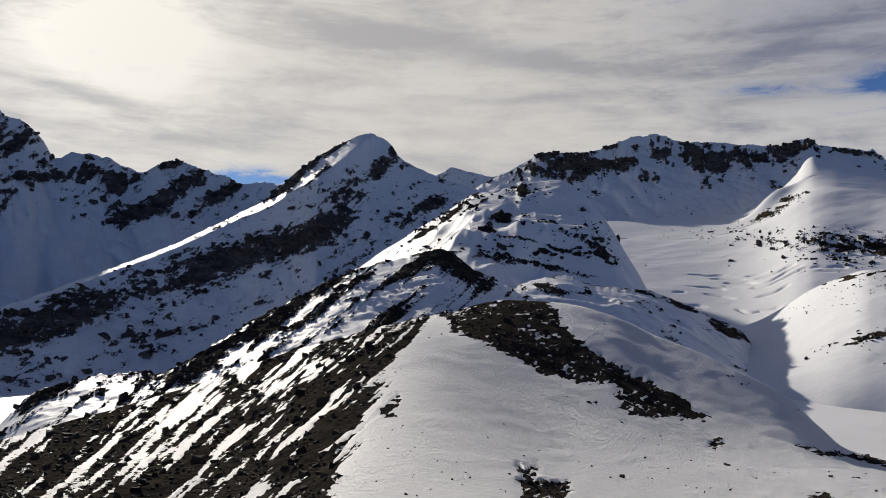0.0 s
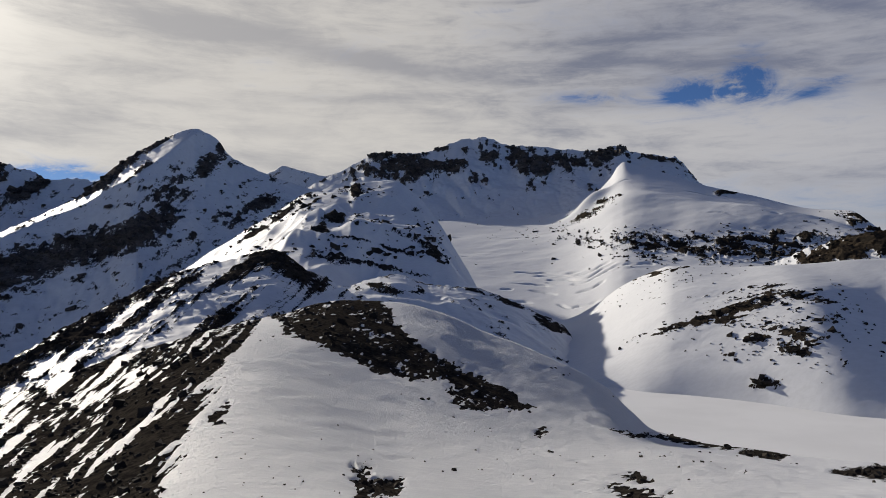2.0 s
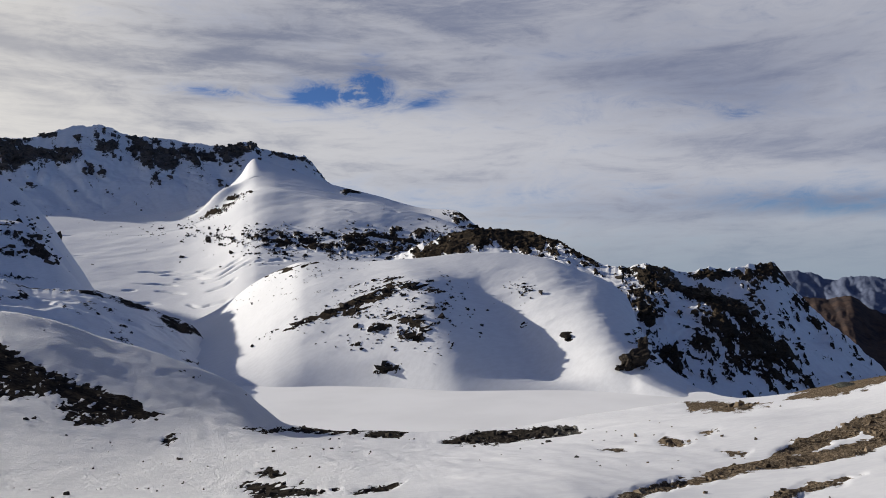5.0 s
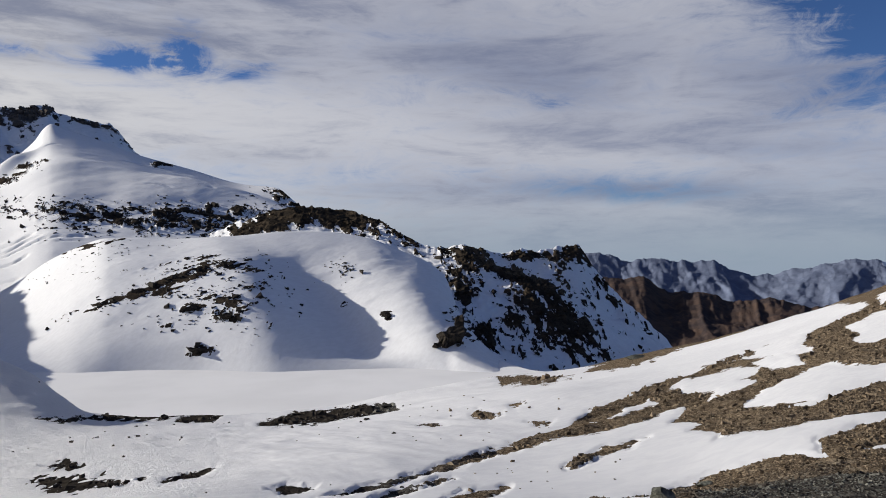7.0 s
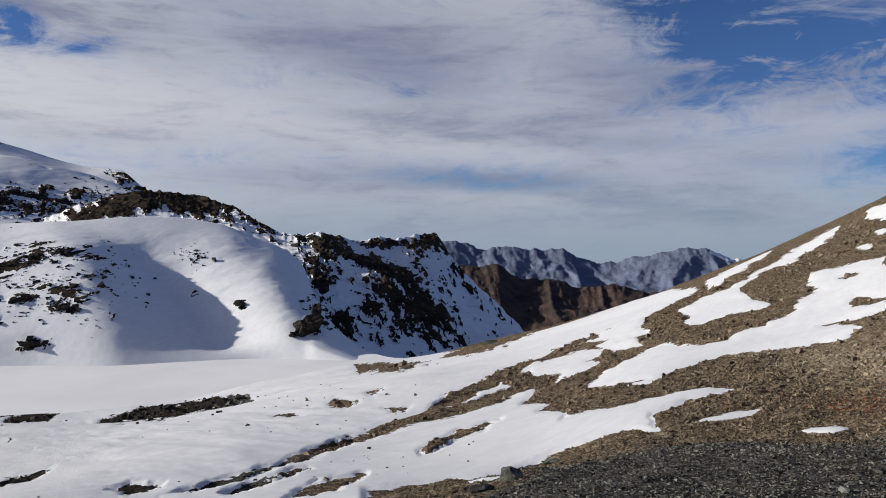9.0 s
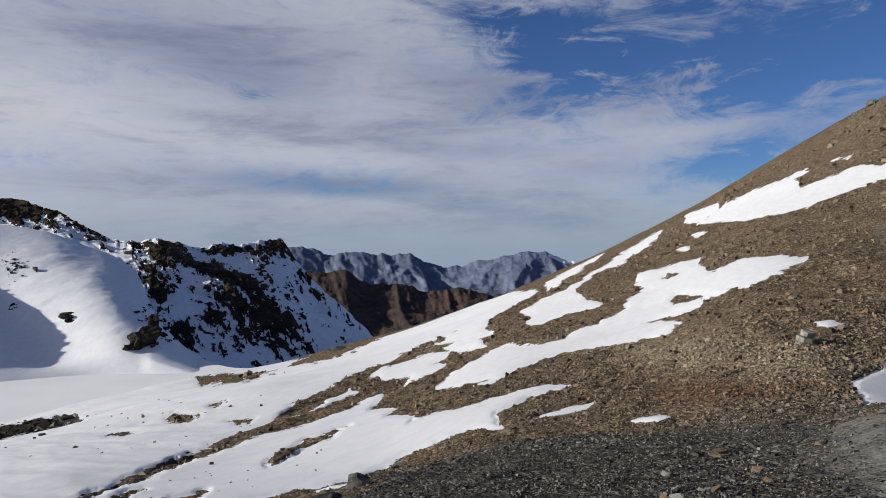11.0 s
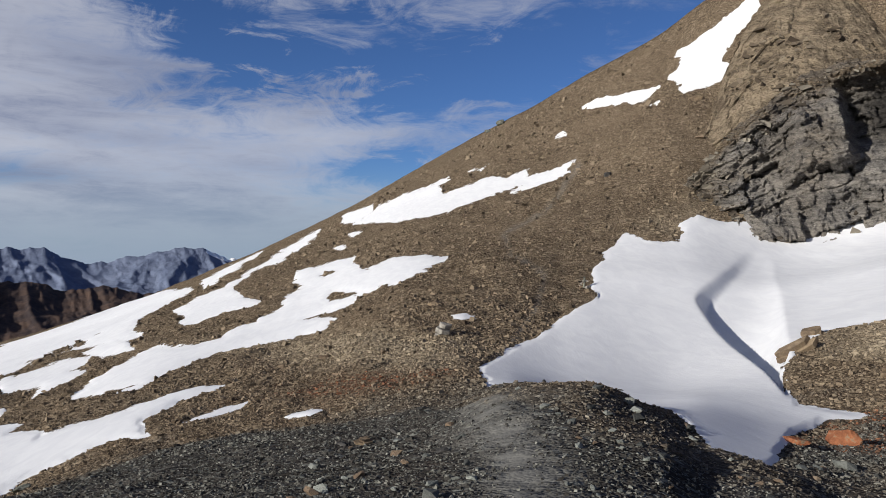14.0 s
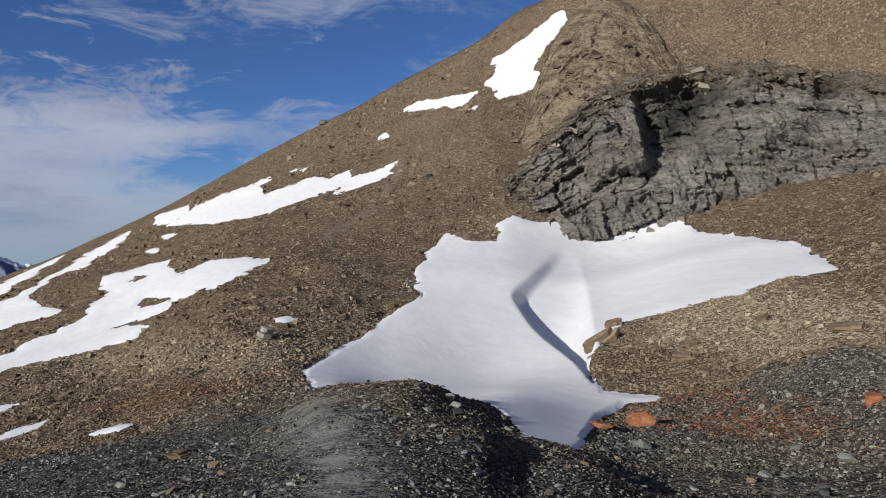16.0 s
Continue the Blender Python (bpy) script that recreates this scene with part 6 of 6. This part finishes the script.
def hull_stone(rng):
    """An angular splinter: the hull of a handful of points."""
    bm = bmesh.new()
    for _ in range(13):
        d = Vector((rng.gauss(0, 1), rng.gauss(0, 1), rng.gauss(0, 1))).normalized() * rng.uniform(0.75, 1.0)
        bm.verts.new((d.x, d.y * 0.72, d.z * 0.48))
    out = bmesh.ops.convex_hull(bm, input=bm.verts)
    bmesh.ops.delete(bm, geom=[g for g in out["geom_interior"] if isinstance(g, bmesh.types.BMVert)], context="VERTS")
    me = bpy.data.meshes.new("stone")
    bm.to_mesh(me), bm.free()
    me.materials.append(MAT_RIDGE_STONE)
    return me


def ridge_stones():
    rng = random.Random(31)
    kinds = [hull_stone(rng) for _ in range(16)]
    made = 0
    while made < 290:
        az, r = rng.uniform(64, 144), math.exp(rng.uniform(math.log(4.6), math.log(19.0)))
        read = ground_at(np.array([az]), np.array([r]))
        if float(read("snow")[0]) > -0.15 or float(read("path")[0]) > 0.35 or (az < 90 and r > 11):
            continue
        size = min(0.0062 * r * rng.uniform(0.05, 1.0) ** -0.45, 0.30)
        ob = tagged(new("stone", rng.choice(kinds)), "angular grey-green stone lying on dark gravel", "stone", "loose stones on the ridge")
        ob.matrix_world = pose(r * math.sin(radians(az)), r * math.cos(radians(az)), float(read("z")[0]) + 0.22 * size, rng.gauss(0, 14), rng.gauss(0, 14), rng.uniform(0, 360)) @ Matrix.Scale(size, 4)
        made += 1


ridge_stones()


def cairn():
    x, y, z, r = place(110.9, -3.6, 45)
    top = tagged(new("cairn"), "small stone cairn with a short grey marker post at the path", "cairn")
    top.matrix_world = pose(x, y, z)
    rng = random.Random(7)
    for k in range(9):
        a, ring = rng.uniform(0, 6.28), (0.42 if k < 5 else 0.18)
        me = boulder_mesh("stone", (0.34 * rng.uniform(0.7, 1.2), 0.26, 0.2), 70 + k, cuts=2)
        me.materials.append(MAT_PALE_ROCK if k % 3 else MAT_BROWN_ROCK)
        ob = new("stone", me)
        ob.parent = top
        ob.matrix_local = pose(ring * math.cos(a), ring * math.sin(a), 0.12 + (0.0 if k < 5 else 0.28) + (0.2 if k == 8 else 0), 0, 0, 50 * k)
    bm = bmesh.new()
    bmesh.ops.create_cone(bm, segments=10, radius1=0.09, radius2=0.08, depth=1.0, cap_ends=True)
    bmesh.ops.bevel(bm, geom=[e for e in bm.edges if abs(e.verts[0].co.z - e.verts[1].co.z) < 0.01], offset=0.012, segments=1, affect="EDGES")
    me = bpy.data.meshes.new("post")
    bm.to_mesh(me), bm.free()
    me.materials.append(MAT_GREEN_ROCK)
    post = tagged(new("post", me), "short grey marker post")
    post.parent = top
    post.matrix_local = pose(-0.25, 0.1, 0.5, 4, 3, 0)


cairn()


# ---- rocks on the snow dome and the moraine ----
def land_place(name, az, el):
    a, r, z, s = LAND[name]
    j = int(np.argmin(np.abs(a - az)))
    e = np.degrees(np.arctan2(z[:, j] - EYE, r[:, j]))
    hit = np.nonzero(e >= el)[0]
    i = int(hit[0]) if len(hit) else len(e) // 2
    return r[i, j] * math.sin(radians(az)), r[i, j] * math.cos(radians(az)), z[i, j], r[i, j]


def crag(name, label, land, az, el, size, seed, turn=0.0, group="", mat=None):
    x, y, z, r = land_place(land, az, el)
    me = boulder_mesh(name, size, seed, 0.8, 4, 0.5)
    me.materials.append(mat or MAT_CRAG)
    ob = tagged(new(name, me), label, "rock", group)
    ob.matrix_world = pose(x, y, z + 0.2 * size[2], 0, 0, turn - az)


MAT_CRAG = stone_material("dark_crag", (0.055, 0.046, 0.037, 1), (0.018, 0.016, 0.015, 1), 0.25)
crag("crag", "large dark crag jutting from the snow above the frozen lake", "snow_dome", 53.4, -7.0, (10.0, 8.0, 8.5), 91, 15)
crag("crag", "small dark crag beside a larger one in the snow", "snow_dome", 54.2, -5.9, (5.0, 4.0, 6.5), 92, 40)
crag("crag", "low dark crag beside a larger one in the snow", "snow_dome", 52.6, -7.2, (4.0, 3.0, 2.4), 97, 70)
crag("crag", "pointed dark rock alone on the smooth snow lobe", "snow_dome", 48.85, -5.0, (3.0, 2.4, 2.6), 93, 30)
crag("crag", "dark rock at the foot of the snow dome by the lake", "snow_dome", 35.2, -7.0, (8.0, 4.0, 2.4), 94, 5)
crag("crag", "dark rock step on the front of the snow dome", "snow_dome", 34.7, -4.0, (5.0, 3.0, 2.2), 95, 20)
crag("crag", "dark rock step on the front of the snow dome", "snow_dome", 37.2, -4.7, (5.0, 3.0, 2.6), 96, -15)


def land_scatter(name, label, land, count, spots, least, power, cap, seed, flat=0.6, grit=2.0, mat=None):
    """Rocks that stand out of a landform, thickest round the given (azimuth, angle, width, height) spots, or else on all its bare ground."""
    rng = np.random.default_rng(seed)
    shapes, f = pebble_shapes(rng)
    a, r, z, s = LAND[land]
    el = np.degrees(np.arctan2(z - EYE, r))
    chance = sum(k * spot(a[None, :] + 0 * el, el, sa, se, wa, we, lean) for sa, se, wa, we, lean, k in spots) if spots else step(0.0, -0.3, s)
    chance = np.where(np.arange(len(r))[:, None] < len(r) - 11, chance * np.clip(0.3 + 2.5 * fractal(a[None, :] * 1.5 + 0 * el, el * 4, 4, 0.6, seed), 0, 1), 0)
    pick = rng.choice(chance.size, count, p=(chance / chance.sum()).ravel())
    i, j = np.unravel_index(pick, chance.shape)
    rr, zz, aa = r[i, j], z[i, j], np.radians(a[j] + rng.uniform(-0.06, 0.06, count))
    size = np.minimum(least * rng.uniform(0.02, 1, count) ** (-1 / power), cap)
    base = np.array(shapes)[rng.integers(0, len(shapes), count)] * np.stack([size, size * rng.uniform(0.5, 1, count), size * rng.uniform(0.25, flat, count)], -1)[:, None, :]
    turn = rng.uniform(0, 6.283, count)[:, None]
    tip = rng.normal(0.2, 0.35, count)[:, None]
    base[..., 0], base[..., 2] = base[..., 0] * np.cos(tip) + base[..., 2] * np.sin(tip), base[..., 2] * np.cos(tip) - base[..., 0] * np.sin(tip)
    bx, by = base[..., 0] * np.cos(turn) - base[..., 1] * np.sin(turn), base[..., 0] * np.sin(turn) + base[..., 1] * np.cos(turn)
    co = np.stack([bx + (rr * np.sin(aa))[:, None], by + (rr * np.cos(aa))[:, None], base[..., 2] + zz[:, None] + 0.1 * size[:, None]], -1).reshape(-1, 3)
    faces = (f[None] + 6 * np.arange(count)[:, None, None]).reshape(-1, 3)
    ob = mesh_object(name, co, faces, mat or MAT_STONES, {"snow": np.full(len(co), -1.0)} if mat else {"grit": np.full(len(co), grit), "rust": np.zeros(len(co))}, label, "", "stuff")
    ob.parent = LAND_THING[land]
    ob.data.polygons.foreach_set("use_smooth", np.zeros(len(faces), bool))


land_scatter("dome_rocks", "dark rocks scattered over the snow dome", "snow_dome", 900,
             [(37.0, -3.4, 3.8, 1.8, 0, 1.0), (31.5, -2.6, 4.0, 0.35, 17, 1.6), (36.0, -1.2, 3.0, 0.4, 8, 1.4), (45.5, -1.3, 1.2, 0.7, 0, 0.5), (27.5, -0.5, 5.0, 0.6, 12, 0.3), (54.5, -5.5, 0.8, 1.2, 20, 1.0)], 0.55, 2.0, 4.0, 51)
land_scatter("moraine_rocks", "dark rocks of the moraine between snow tongues", "glacier_slope", 2600,
             [(28.0, 2.8, 5.5, 0.6, -4, 1.2), (36.0, 2.2, 7.0, 1.1, 0, 1.0), (23.4, 5.0, 1.3, 0.3, 18, 0.4), (41.0, 4.3, 1.0, 0.4, -20, 0.4)], 1.4, 2.2, 9.0, 52)
land_scatter("flank_rocks", "dark rocks breaking through the snow of the flank", "rocky_flank", 300, [(58.0, -3.5, 5.0, 3.0, 0, 1.0), (51.0, 0.0, 3.0, 1.0, -20, 0.6)], 1.0, 2.0, 7.0, 53)
land_scatter("ridge_crest_rocks", "dark rocks along the crest and steps of the snowy ridge", "snowy_ridge", 900,
             [(4.5, 4.5, 1.3, 0.4, 0, 1.2), (0.2, 5.0, 3.0, 0.5, 22, 1.0), (10.5, 3.0, 2.5, 0.8, -20, 1.0), (5.5, 6.5, 1.5, 0.4, 0, 1.2), (6.0, 2.2, 6.0, 0.6, 0, 0.5)], 1.3, 2.0, 9.0, 54)
land_scatter("outcrop_slabs", "brown schist slabs breaking out of the outcrop", "brown_outcrop", 260, [(124.5, 12.0, 3.0, 2.2, 0, 1.0)], 0.28, 2.0, 1.3, 55, 0.4, 0.25)
land_scatter("cliff_slabs", "brown and grey slabs lying along the cliff's top and ends", "cliff", 650,
             [(119.0, 3.5, 2.0, 2.5, 45, 1.2), (124.0, 9.0, 4.0, 0.9, 35, 1.0), (133.0, 11.0, 8.0, 0.8, 0, 0.8), (134.0, 0.5, 8.0, 0.9, 0, 0.7)], 0.26, 2.0, 1.2, 56, 0.4, 0.6)
land_scatter("crags", "dark crags breaking the snow of the shaded face", "pyramid_peak", 1500, None, 4.0, 2.2, 16.0, 61, mat=MAT_PEAK)
land_scatter("crags", "dark crags of the summit cliffs", "glacier_mountain", 1100, None, 4.5, 2.2, 18.0, 62, mat=MAT_PEAK)
land_scatter("crags", "dark crags along the jagged crest", "jagged_mountain", 1100, None, 6.0, 2.2, 24.0, 63, mat=MAT_PEAK)
land_scatter("crags", "black rock ribs standing out of the snow", "rocky_ridge", 1200, None, 0.6, 2.4, 2.2, 64, mat=MAT_RIDGE)
land_scatter("crags", "dark crags on the steep rocky flank", "rocky_flank", 900, None, 1.2, 2.4, 4.0, 65, mat=MAT_FLANK)
